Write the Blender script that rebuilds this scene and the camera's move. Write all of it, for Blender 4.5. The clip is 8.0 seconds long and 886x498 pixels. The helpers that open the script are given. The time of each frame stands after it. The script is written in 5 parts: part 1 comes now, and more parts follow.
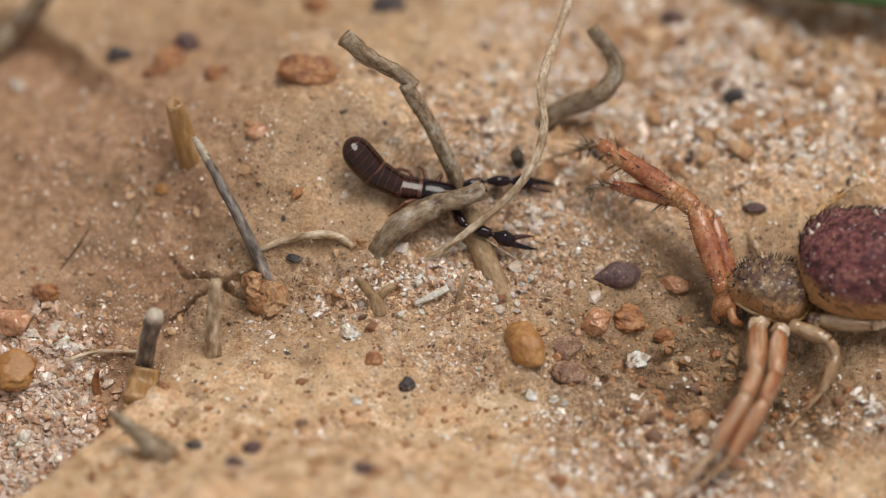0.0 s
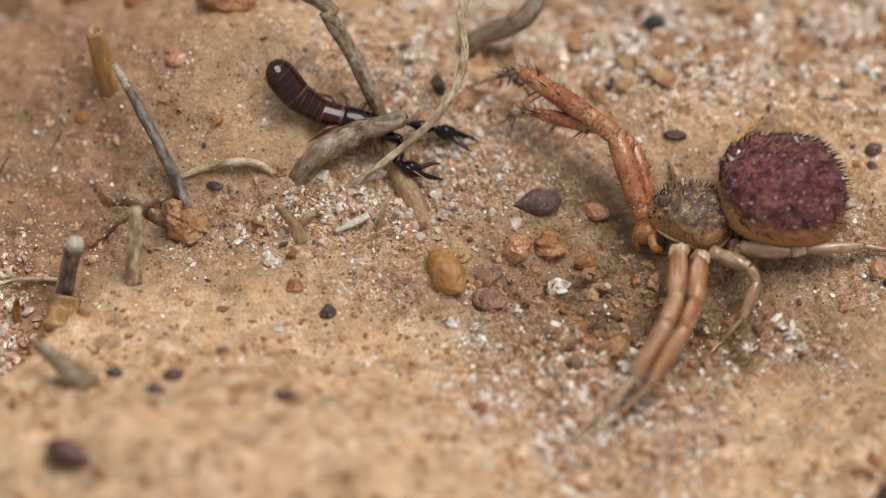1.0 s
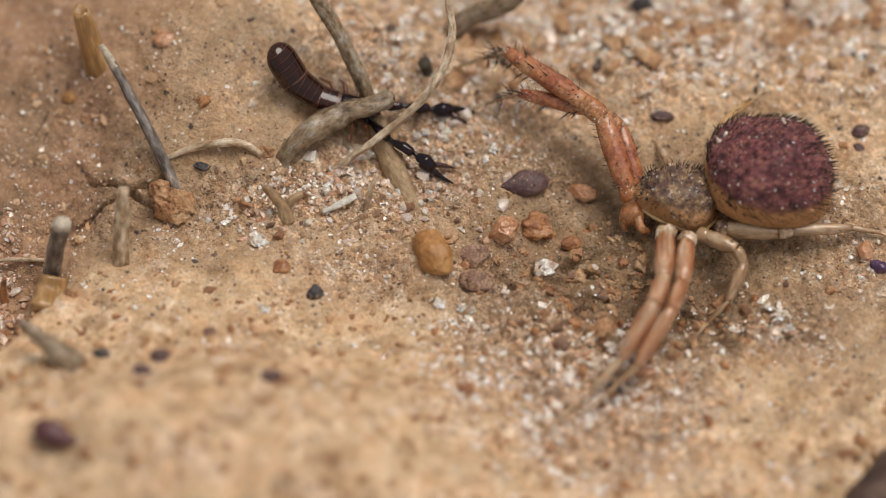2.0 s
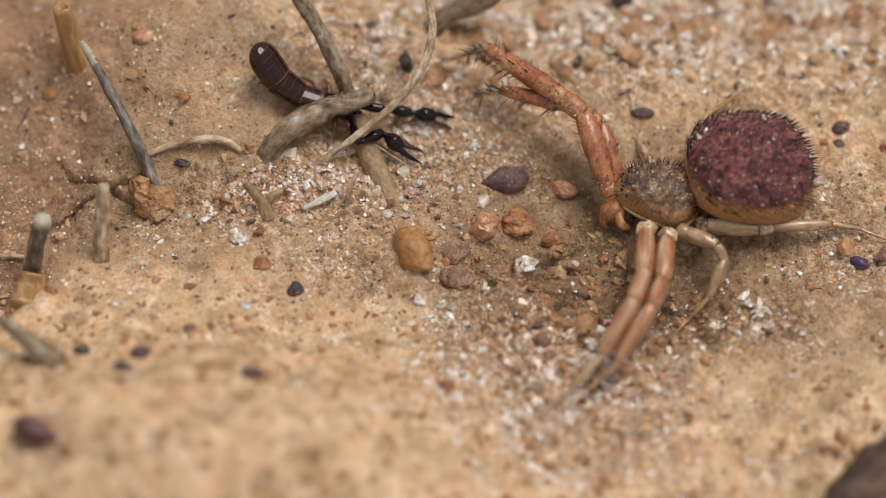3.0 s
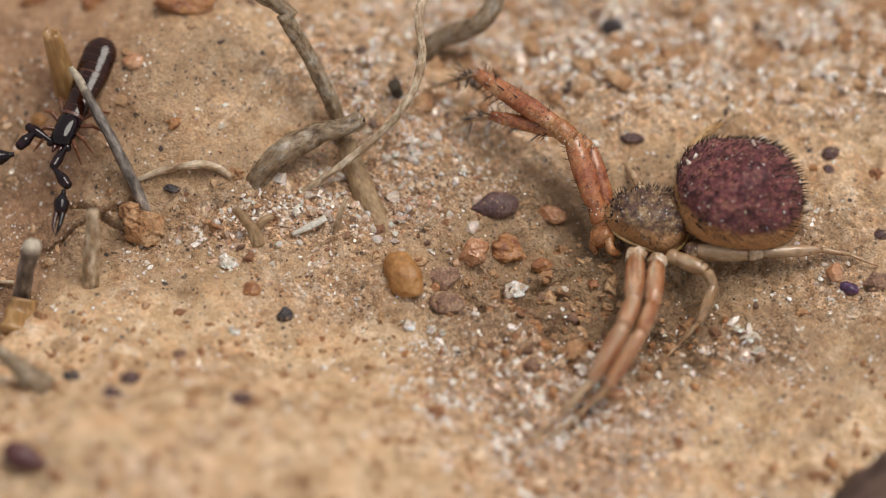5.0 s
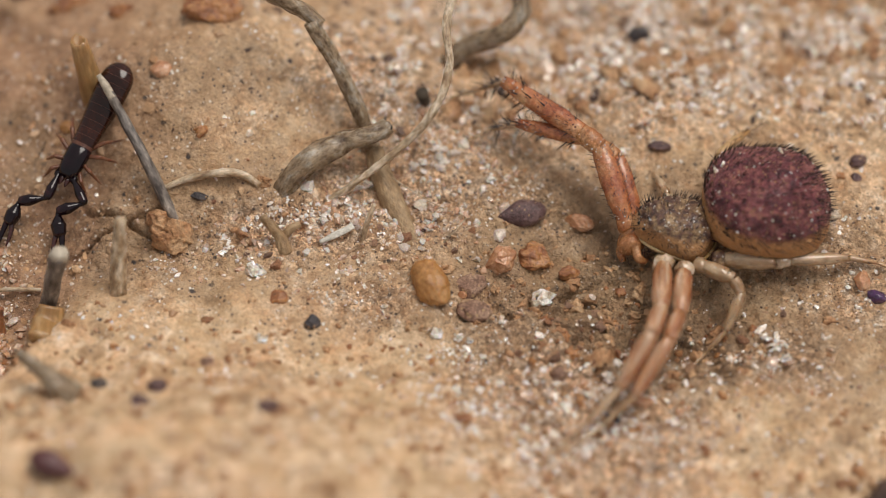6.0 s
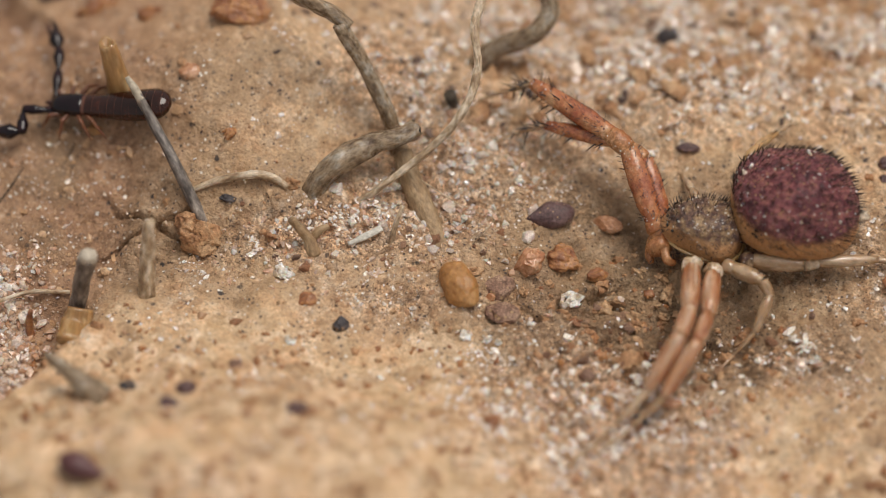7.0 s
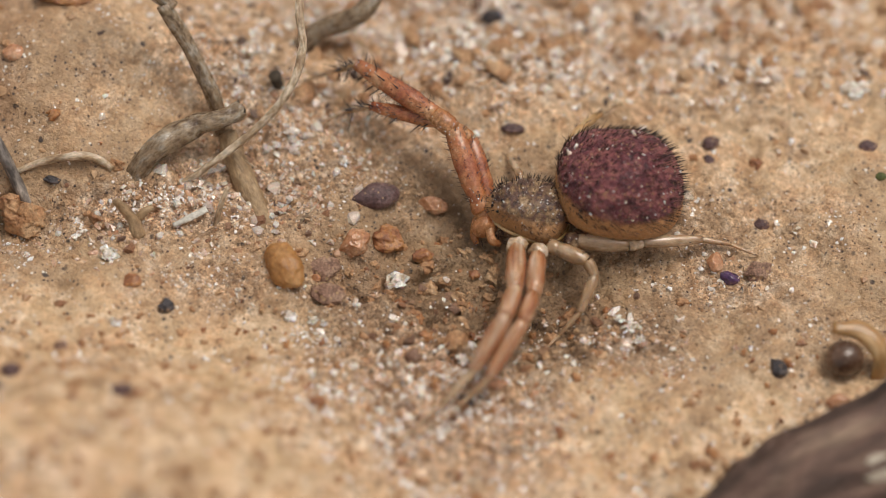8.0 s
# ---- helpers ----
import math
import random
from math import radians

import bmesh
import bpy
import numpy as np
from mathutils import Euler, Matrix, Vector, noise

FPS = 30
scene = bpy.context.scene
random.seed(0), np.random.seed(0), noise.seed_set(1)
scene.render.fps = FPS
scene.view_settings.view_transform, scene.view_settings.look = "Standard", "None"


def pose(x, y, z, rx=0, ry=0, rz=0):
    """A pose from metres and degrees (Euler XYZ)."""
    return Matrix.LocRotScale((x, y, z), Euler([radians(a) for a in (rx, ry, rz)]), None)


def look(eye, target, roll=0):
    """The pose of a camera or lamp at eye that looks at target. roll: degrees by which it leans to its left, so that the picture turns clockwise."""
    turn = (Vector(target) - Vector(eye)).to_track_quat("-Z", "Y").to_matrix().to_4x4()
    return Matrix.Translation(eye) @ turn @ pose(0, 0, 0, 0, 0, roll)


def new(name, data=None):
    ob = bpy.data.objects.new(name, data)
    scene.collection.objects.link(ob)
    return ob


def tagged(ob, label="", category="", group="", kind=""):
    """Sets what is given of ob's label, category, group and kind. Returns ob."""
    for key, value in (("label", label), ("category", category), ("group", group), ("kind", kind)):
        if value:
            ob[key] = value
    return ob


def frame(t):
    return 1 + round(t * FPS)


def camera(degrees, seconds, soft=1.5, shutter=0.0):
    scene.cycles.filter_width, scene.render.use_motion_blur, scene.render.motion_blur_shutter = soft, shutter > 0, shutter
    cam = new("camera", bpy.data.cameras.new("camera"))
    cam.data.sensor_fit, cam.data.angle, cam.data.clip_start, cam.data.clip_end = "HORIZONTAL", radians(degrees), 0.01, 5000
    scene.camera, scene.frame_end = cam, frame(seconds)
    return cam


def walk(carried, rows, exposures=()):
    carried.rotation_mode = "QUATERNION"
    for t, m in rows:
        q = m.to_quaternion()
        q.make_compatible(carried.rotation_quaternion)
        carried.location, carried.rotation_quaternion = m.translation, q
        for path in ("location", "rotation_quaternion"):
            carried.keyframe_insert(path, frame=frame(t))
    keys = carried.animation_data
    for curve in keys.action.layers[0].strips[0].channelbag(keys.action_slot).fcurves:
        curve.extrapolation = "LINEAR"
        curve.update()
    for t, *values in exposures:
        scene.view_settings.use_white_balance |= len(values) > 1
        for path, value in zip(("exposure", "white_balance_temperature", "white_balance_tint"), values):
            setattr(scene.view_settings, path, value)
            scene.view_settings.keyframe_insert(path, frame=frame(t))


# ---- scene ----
# The walk: a long macro lens that turns by a few degrees over the ground. Plan in millimetres, MM metres each.
MM = 0.001
EYE = (0.0, -0.05233, 0.09064)
cam = camera(12.0, 8.0, soft=0.9)
cam.data.dof.use_dof = True
cam.data.dof.focus_distance = 0.1050
cam.data.dof.aperture_fstop = 30.0
TURNS = [
    (0, 31.257, 1.479, 0.970),
    (0.2, 30.973, 1.148, 0.721),
    (0.5, 30.624, 0.826, 0.528),
    (1, 30.256, 0.598, 0.343),
    (1.2, 30.070, 0.544, 0.295),
    (2.3, 29.956, 0.390, 0.340),
    (2.5, 29.917, 0.377, 0.332),
    (3, 29.949, 0.184, 0.177),
    (3.5, 30.000, 0.000, -0.000),
    (4, 30.080, -0.090, -0.030),
    (4.5, 30.153, -0.076, 0.011),
    (4.7, 30.207, -0.016, 0.046),
    (5.8, 30.443, 0.280, 0.271),
    (6, 30.405, 0.367, 0.321),
    (6.5, 30.420, 0.487, 0.354),
    (6.9, 30.380, 0.803, 0.542),
    (7, 30.433, 0.716, 0.492),
    (7.5, 30.390, -0.106, 0.002),
    (7.7, 30.299, -0.484, -0.218),
    (8, 30.179, -1.256, -0.840),
]
walk(cam, [(t, pose(*EYE, rx, ry, rz)) for t, rx, ry, rz in TURNS])

# ---- light: bright hazy daylight from high up, behind the scene and to its right ----
SUN_HEIGHT, SUN_SIDE = 66, 48
world = bpy.data.worlds.new("sky")
scene.world = world
world.use_nodes = True
wn = world.node_tree.nodes
sky = wn.new("ShaderNodeTexSky")
sky.sky_type = "NISHITA"
sky.sun_disc = False
sky.sun_elevation, sky.sun_rotation = radians(SUN_HEIGHT), radians(SUN_SIDE)
sky.dust_density, sky.air_density = 4.0, 1.0
haze = wn.new("ShaderNodeMixRGB")
haze.inputs[0].default_value = 0.68
haze.inputs[2].default_value = (7.4, 7.05, 6.5, 1)
world.node_tree.links.new(sky.outputs[0], haze.inputs[1])
world.node_tree.links.new(haze.outputs[0], wn["Background"].inputs[0])
wn["Background"].inputs[1].default_value = 0.069
sun_dir = Vector((math.sin(radians(SUN_SIDE)) * math.cos(radians(SUN_HEIGHT)),
                  math.cos(radians(SUN_SIDE)) * math.cos(radians(SUN_HEIGHT)), math.sin(radians(SUN_HEIGHT))))
lamp = bpy.data.lights.new("sun", "SUN")
lamp.energy, lamp.angle, lamp.color = 2.3, radians(36), (1.0, 0.935, 0.855)
new("sun", lamp).matrix_world = look(sun_dir * 2, (0, 0, 0))
scene.view_settings.exposure = 0.0


# ---- materials ----
def ramp(nt, fac, stops):
    node = nt.nodes.new("ShaderNodeValToRGB")
    el = node.color_ramp.elements
    while len(el) < len(stops):
        el.new(0.5)
    for e, (at, c) in zip(el, stops):
        e.position, e.color = at, (*c, 1)
    nt.links.new(fac, node.inputs[0])
    return node.outputs[0]


def noise_tex(nt, vec, per_mm, detail=4, rough=0.6):
    n = nt.nodes.new("ShaderNodeTexNoise")
    n.inputs["Scale"].default_value = per_mm / MM
    n.inputs["Detail"].default_value = detail
    n.inputs["Roughness"].default_value = rough
    nt.links.new(vec, n.inputs["Vector"])
    return n.outputs[0]


def mixed(nt, fac, a, b, how="MIX"):
    n = nt.nodes.new("ShaderNodeMixRGB")
    n.blend_type = how
    for i, v in enumerate((fac, a, b)):
        if isinstance(v, bpy.types.NodeSocket):
            nt.links.new(v, n.inputs[i])
        elif i == 0:
            n.inputs[0].default_value = v
        else:
            n.inputs[i].default_value = (*v, 1)
    return n.outputs[0]


def surface(name, stops, per_mm=2.0, grain=12.0, rough=0.6, bump=0.3, bump_mm=0.02, specks=None, island=None,
            stretch=(1, 1, 1), sheen=0.5, thin=0.0, coat=0.0, clear=0.0, ior=1.5, rough_spread=0.15, contrast=1.0, coat_ior=1.5, coat_rough=0.06, fibre=0.0, each=None):
    """A node material: a colour ramp over coarse noise, grain over it, optional specks, chance per island, and fine relief."""
    m = bpy.data.materials.new(name)
    m.use_nodes = True
    nt = m.node_tree
    bsdf = nt.nodes["Principled BSDF"]
    tc = nt.nodes.new("ShaderNodeTexCoord")
    mp = nt.nodes.new("ShaderNodeMapping")
    mp.inputs["Scale"].default_value = stretch
    nt.links.new(tc.outputs["Object"], mp.inputs["Vector"])
    vec = mp.outputs[0]
    if fibre:
        # along a rod: the pattern runs lengthwise, drawn out by this factor
        at = nt.nodes.new("ShaderNodeAttribute")
        at.attribute_name = "fibre"
        mp.inputs["Scale"].default_value = (1, 1, 1 / fibre)
        nt.links.new(at.outputs["Vector"], mp.inputs["Vector"])
    coarse = noise_tex(nt, vec, per_mm, 5, 0.6)
    fine = noise_tex(nt, vec, grain, 4, 0.7)
    col = ramp(nt, coarse, stops)
    if island:
        geo = nt.nodes.new("ShaderNodeNewGeometry")
        col = mixed(nt, 0.55, col, ramp(nt, geo.outputs["Random Per Island"], island))
    if each:
        info = nt.nodes.new("ShaderNodeObjectInfo")
        col = mixed(nt, 0.6, col, ramp(nt, info.outputs["Random"], each))
    low, high = 1 - 0.4 * contrast, 1 + 0.25 * contrast
    shade = ramp(nt, fine, [(0.28, (low, low * 0.97, low * 0.94)), (0.72, (high, high, high))])
    col = mixed(nt, 1.0, col, shade, "MULTIPLY")
    if specks:
        colour, dens, size = specks
        v = nt.nodes.new("ShaderNodeTexVoronoi")
        v.inputs["Scale"].default_value = dens / MM
        nt.links.new(vec, v.inputs["Vector"])
        mask = ramp(nt, v.outputs["Distance"], [(size, (1, 1, 1)), (size + 0.08, (0, 0, 0))])
        col = mixed(nt, mask, col, colour)
    nt.links.new(col, bsdf.inputs["Base Color"])
    r = nt.nodes.new("ShaderNodeMapRange")
    r.inputs["To Min"].default_value = max(0.04, rough - rough_spread)
    r.inputs["To Max"].default_value = min(1, rough + rough_spread)
    nt.links.new(fine, r.inputs["Value"])
    nt.links.new(r.outputs[0], bsdf.inputs["Roughness"])
    bsdf.inputs["Specular IOR Level"].default_value = sheen
    bsdf.inputs["IOR"].default_value = ior
    bsdf.inputs["Coat Weight"].default_value = coat
    bsdf.inputs["Coat Roughness"].default_value = coat_rough
    bsdf.inputs["Coat IOR"].default_value = coat_ior
    bsdf.inputs["Transmission Weight"].default_value = clear
    if thin:
        bsdf.inputs["Subsurface Weight"].default_value = thin
        bsdf.inputs["Subsurface Radius"].default_value = (1.0, 0.6, 0.35)
        bsdf.inputs["Subsurface Scale"].default_value = 0.15 * MM
    if bump:
        b = nt.nodes.new("ShaderNodeBump")
        b.inputs["Strength"].default_value = bump
        b.inputs["Distance"].default_value = bump_mm * MM
        nt.links.new(fine, b.inputs["Height"])
        nt.links.new(b.outputs[0], bsdf.inputs["Normal"])
    return m


def soil_material():
    """Dry clay crust: tan with rusty and pale sandy zones by the ground's own zone attributes, dark grit and pits."""
    m = bpy.data.materials.new("dry_clay")
    m.use_nodes = True
    nt = m.node_tree
    bsdf = nt.nodes["Principled BSDF"]
    tc = nt.nodes.new("ShaderNodeTexCoord")
    vec = tc.outputs["Object"]

    def zone(name):
        a = nt.nodes.new("ShaderNodeAttribute")
        a.attribute_name = name
        return a.outputs["Fac"]
    n1 = noise_tex(nt, vec, 0.45, 6, 0.6)
    n2 = noise_tex(nt, vec, 2.6, 6, 0.65)
    n3 = noise_tex(nt, vec, 14, 4, 0.7)
    clay = ramp(nt, n1, [(0.3, (0.34, 0.212, 0.115)), (0.5, (0.44, 0.30, 0.175)), (0.7, (0.50, 0.335, 0.19))])
    clay = mixed(nt, 0.5, clay, ramp(nt, n2, [(0.3, (0.27, 0.16, 0.08)), (0.48, (0.42, 0.28, 0.155)), (0.68, (0.56, 0.42, 0.28))]))
    dusty = ramp(nt, n1, [(0.3, (0.38, 0.225, 0.115)), (0.42, (0.53, 0.36, 0.21)), (0.52, (0.63, 0.47, 0.30)), (0.62, (0.58, 0.385, 0.23)), (0.74, (0.72, 0.57, 0.42))])
    dusty = mixed(nt, 0.45, dusty, ramp(nt, n2, [(0.3, (0.42, 0.245, 0.12)), (0.48, (0.66, 0.465, 0.275)), (0.68, (0.80, 0.64, 0.47))]))
    clay = mixed(nt, zone("dusty"), clay, dusty)
    # blotches of paler, pinker, rustier and darker clay, each a soft-edged patch
    wob = nt.nodes.new("ShaderNodeTexNoise")
    wob.inputs["Scale"].default_value, wob.inputs["Detail"].default_value = 2.2 / MM, 4
    nt.links.new(vec, wob.inputs["Vector"])
    shift = nt.nodes.new("ShaderNodeVectorMath")
    shift.operation = "MULTIPLY_ADD"
    shift.inputs[1].default_value = (0.9 * MM,) * 3
    nt.links.new(wob.outputs["Color"], shift.inputs[0])
    nt.links.new(vec, shift.inputs[2])
    patch = nt.nodes.new("ShaderNodeTexVoronoi")
    patch.feature = "SMOOTH_F1"
    patch.inputs["Scale"].default_value, patch.inputs["Smoothness"].default_value = 1.9 / MM, 0.35
    nt.links.new(shift.outputs[0], patch.inputs["Vector"])
    pick = nt.nodes.new("ShaderNodeSeparateColor")
    nt.links.new(patch.outputs["Color"], pick.inputs[0])
    blot = ramp(nt, pick.outputs[0], [(0.0, (0.58, 0.50, 0.42)), (0.18, (0.82, 0.76, 0.66)), (0.34, (1.0, 1.0, 1.0)), (0.55, (0.98, 0.93, 0.86)), (0.68, (1.0, 0.86, 0.76)), (0.82, (1.12, 1.15, 1.22)), (1.0, (1.28, 1.36, 1.5))])
    heavy = nt.nodes.new("ShaderNodeMapRange")
    heavy.inputs["To Min"].default_value, heavy.inputs["To Max"].default_value = 0.28, 0.8
    nt.links.new(zone("dusty"), heavy.inputs["Value"])
    clay = mixed(nt, heavy.outputs[0], clay, mixed(nt, 1.0, clay, blot, "MULTIPLY"))
    n4 = noise_tex(nt, vec, 1.15, 5, 0.62)
    clay = mixed(nt, 0.6, clay, mixed(nt, 1.0, clay, ramp(nt, n4, [(0.3, (0.55, 0.48, 0.42)), (0.42, (0.9, 0.86, 0.82)), (0.52, (1.05, 1.05, 1.05)), (0.6, (1.12, 1.02, 0.94)), (0.7, (1.3, 1.36, 1.45))]), "MULTIPLY"))
    sandy = ramp(nt, n2, [(0.28, (0.42, 0.21, 0.105)), (0.42, (0.66, 0.41, 0.24)), (0.55, (0.79, 0.57, 0.39)), (0.66, (0.88, 0.74, 0.60)), (0.78, (0.72, 0.42, 0.23))])
    rust = ramp(nt, n2, [(0.3, (0.21, 0.108, 0.058)), (0.5, (0.35, 0.195, 0.108)), (0.7, (0.48, 0.30, 0.18))])
    col = mixed(nt, zone("sandy"), clay, sandy)
    col = mixed(nt, zone("rust"), col, rust)
    # mixed towards one dark brown by its own zone
    col = mixed(nt, zone("brown_patch"), col, (0.22, 0.135, 0.068))
    # grains too small to build: cells of their own shade, more contrasting where the ground is sandy
    heights = [n3]
    fray = nt.nodes.new("ShaderNodeTexNoise")
    fray.inputs["Scale"].default_value, fray.inputs["Detail"].default_value = 8.0 / MM, 3
    nt.links.new(vec, fray.inputs["Vector"])
    frayed = nt.nodes.new("ShaderNodeVectorMath")
    frayed.operation = "MULTIPLY_ADD"
    frayed.inputs[1].default_value = (0.22 * MM,) * 3
    nt.links.new(fray.outputs["Color"], frayed.inputs[0])
    nt.links.new(vec, frayed.inputs[2])
    for dens, weight in ((6.5, 0.7), (15.0, 0.7)):
        v = nt.nodes.new("ShaderNodeTexVoronoi")
        v.inputs["Scale"].default_value = dens / MM
        nt.links.new(frayed.outputs[0], v.inputs["Vector"])
        bw = nt.nodes.new("ShaderNodeSeparateColor")
        nt.links.new(v.outputs["Color"], bw.inputs[0])
        shade = ramp(nt, bw.outputs[0], [(0.0, (0.36, 0.31, 0.28)), (0.3, (0.85, 0.82, 0.8)), (0.7, (1.12, 1.1, 1.08)), (1.0, (1.75, 1.8, 1.85))])
        much = nt.nodes.new("ShaderNodeMapRange")
        much.inputs["To Min"].default_value, much.inputs["To Max"].default_value = weight * 0.18, min(1.0, weight * 1.3)
        nt.links.new(zone("sandy"), much.inputs["Value"])
        col = mixed(nt, much.outputs[0], col, mixed(nt, 1.0, col, shade, "MULTIPLY"))
        heights.append(v.outputs["Distance"])
    col = mixed(nt, 1.0, col, ramp(nt, n3, [(0.28, (0.62, 0.58, 0.55)), (0.5, (1, 1, 1)), (0.75, (1.2, 1.2, 1.2))]), "MULTIPLY")
    for dens, size, c in ((3.2, 0.15, (0.05, 0.035, 0.03)), (7.0, 0.2, (0.085, 0.055, 0.042)), (4.2, 0.10, (0.85, 0.80, 0.72))):
        v = nt.nodes.new("ShaderNodeTexVoronoi")
        v.inputs["Scale"].default_value = dens / MM
        nt.links.new(vec, v.inputs["Vector"])
        dot = ramp(nt, v.outputs["Distance"], [(size, (1, 1, 1)), (size + 0.1, (0, 0, 0))])
        gate = mixed(nt, 1.0, ramp(nt, v.outputs["Color"], [(0.5, (0, 0, 0)), (0.52, (1, 1, 1))]), ramp(nt, n4, [(0.42, (1, 1, 1)), (0.58, (0, 0, 0))]), "MULTIPLY")
        col = mixed(nt, mixed(nt, 1.0, dot, gate, "MULTIPLY"), col, c)
    nt.links.new(col, bsdf.inputs["Base Color"])
    gloss = nt.nodes.new("ShaderNodeMapRange")
    gloss.inputs["To Min"].default_value, gloss.inputs["To Max"].default_value = 0.25, 0.9
    nt.links.new(n3, gloss.inputs["Value"])
    nt.links.new(gloss.outputs[0], bsdf.inputs["Roughness"])
    bsdf.inputs["Specular IOR Level"].default_value = 0.6
    normal = None
    for h, far, strength in zip(heights, (0.08, 0.065, 0.045), (0.85, 0.7, 0.8)):
        b = nt.nodes.new("ShaderNodeBump")
        b.invert = h is not n3
        b.inputs["Distance"].default_value = far * MM
        loose = nt.nodes.new("ShaderNodeMapRange")
        loose.inputs["To Min"].default_value, loose.inputs["To Max"].default_value = strength * 0.45, min(1.0, strength * 1.3)
        nt.links.new(zone("crumbly"), loose.inputs["Value"])
        nt.links.new(loose.outputs[0], b.inputs["Strength"])
        nt.links.new(h, b.inputs["Height"])
        if normal:
            nt.links.new(normal, b.inputs["Normal"])
        normal = b.outputs[0]
    nt.links.new(normal, bsdf.inputs["Normal"])
    return m


SOIL = soil_material()
QUARTZ = surface("pale_quartz", [(0.3, (0.52, 0.34, 0.22)), (0.45, (0.72, 0.58, 0.46)), (0.6, (0.92, 0.87, 0.82)), (0.75, (0.97, 0.95, 0.93))], 5.0, 14, rough=0.16, bump=0.35, coat=0.5, rough_spread=0.1, thin=0.35, clear=0.1,
                 island=[(0.0, (0.9, 0.82, 0.76)), (0.3, (0.74, 0.5, 0.35)), (0.5, (0.8, 0.62, 0.5)), (0.68, (0.92, 0.88, 0.85)), (0.85, (0.7, 0.43, 0.28)), (1.0, (0.76, 0.66, 0.58))])
SAND = surface("warm_sand", [(0.3, (0.45, 0.24, 0.11)), (0.6, (0.6, 0.36, 0.18))], 1.5, 10, rough=0.45, bump=0.4,
               island=[(0.0, (0.36, 0.17, 0.08)), (0.2, (0.5, 0.31, 0.17)), (0.4, (0.32, 0.21, 0.14)), (0.55, (0.6, 0.43, 0.28)), (0.7, (0.44, 0.29, 0.22)), (0.85, (0.3, 0.15, 0.09)), (1.0, (0.5, 0.36, 0.22))])
GRIT = surface("dark_grit", [(0.3, (0.05, 0.03, 0.022)), (0.6, (0.11, 0.065, 0.045))], 2, 12, rough=0.5, bump=0.3,
               island=[(0.0, (0.05, 0.03, 0.025)), (0.35, (0.17, 0.085, 0.045)), (0.6, (0.09, 0.055, 0.05)), (1.0, (0.26, 0.13, 0.07))])
AMBER = surface("amber_stone", [(0.3, (0.27, 0.115, 0.03)), (0.5, (0.40, 0.195, 0.062)), (0.72, (0.52, 0.30, 0.125))], 0.9, 10, rough=0.52, bump=0.35, bump_mm=0.02, thin=0.25, coat=0.04, contrast=0.8, specks=((0.24, 0.10, 0.035), 3.0, 0.05))
PEACH = surface("peach_stone", [(0.3, (0.36, 0.15, 0.07)), (0.48, (0.50, 0.25, 0.13)), (0.66, (0.62, 0.38, 0.24)), (0.78, (0.74, 0.56, 0.42))], 2.0, 10, rough=0.2, bump=0.4, bump_mm=0.04, coat=0.6, thin=0.25, clear=0.0)
BROWN = surface("brown_stone", [(0.3, (0.15, 0.055, 0.03)), (0.45, (0.32, 0.13, 0.055)), (0.58, (0.46, 0.22, 0.08)), (0.68, (0.42, 0.23, 0.16)), (0.8, (0.62, 0.40, 0.2))], 2.2, 12, rough=0.4, bump=0.7, bump_mm=0.05, coat=0.15, thin=0.1)
PLUM = surface("plum_grey_stone", [(0.3, (0.06, 0.030, 0.032)), (0.5, (0.125, 0.068, 0.068)), (0.7, (0.24, 0.155, 0.145))], 2.4, 13, rough=0.34, bump=0.8, bump_mm=0.05, contrast=1.5, specks=((0.34, 0.21, 0.12), 6.5, 0.13))
MAUVE = surface("mauve_stone", [(0.3, (0.18, 0.09, 0.06)), (0.5, (0.30, 0.17, 0.115)), (0.7, (0.43, 0.28, 0.19))], 3.6, 14, rough=0.5, bump=0.9, bump_mm=0.06, contrast=1.6, specks=((0.42, 0.27, 0.14), 5.0, 0.16))
SLATE = surface("black_stone", [(0.3, (0.02, 0.018, 0.022)), (0.55, (0.06, 0.05, 0.055)), (0.75, (0.22, 0.16, 0.12))], 3.4, 13, rough=0.4, bump=0.8, bump_mm=0.05, contrast=1.5, specks=((0.32, 0.2, 0.11), 6.0, 0.14))
VIOLET = surface("violet_stone", [(0.3, (0.028, 0.008, 0.045)), (0.55, (0.075, 0.024, 0.10)), (0.75, (0.22, 0.12, 0.24))], 4, 12, rough=0.22, bump=0.7, bump_mm=0.05, coat=0.6)
CLEAR = surface("milky_quartz", [(0.3, (0.45, 0.31, 0.21)), (0.42, (0.72, 0.60, 0.48)), (0.54, (0.92, 0.88, 0.83)), (0.7, (0.98, 0.97, 0.96))], 3.0, 10, rough=0.12, bump=0.8, bump_mm=0.06, thin=0.4, coat=0.7, rough_spread=0.1, clear=0.1)
WHITE = surface("white_crystals", [(0.3, (0.60, 0.38, 0.25)), (0.44, (0.88, 0.74, 0.64)), (0.6, (0.98, 0.94, 0.90))], 6, 14, rough=0.14, bump=0.6, coat=0.6, rough_spread=0.1, thin=0.35)
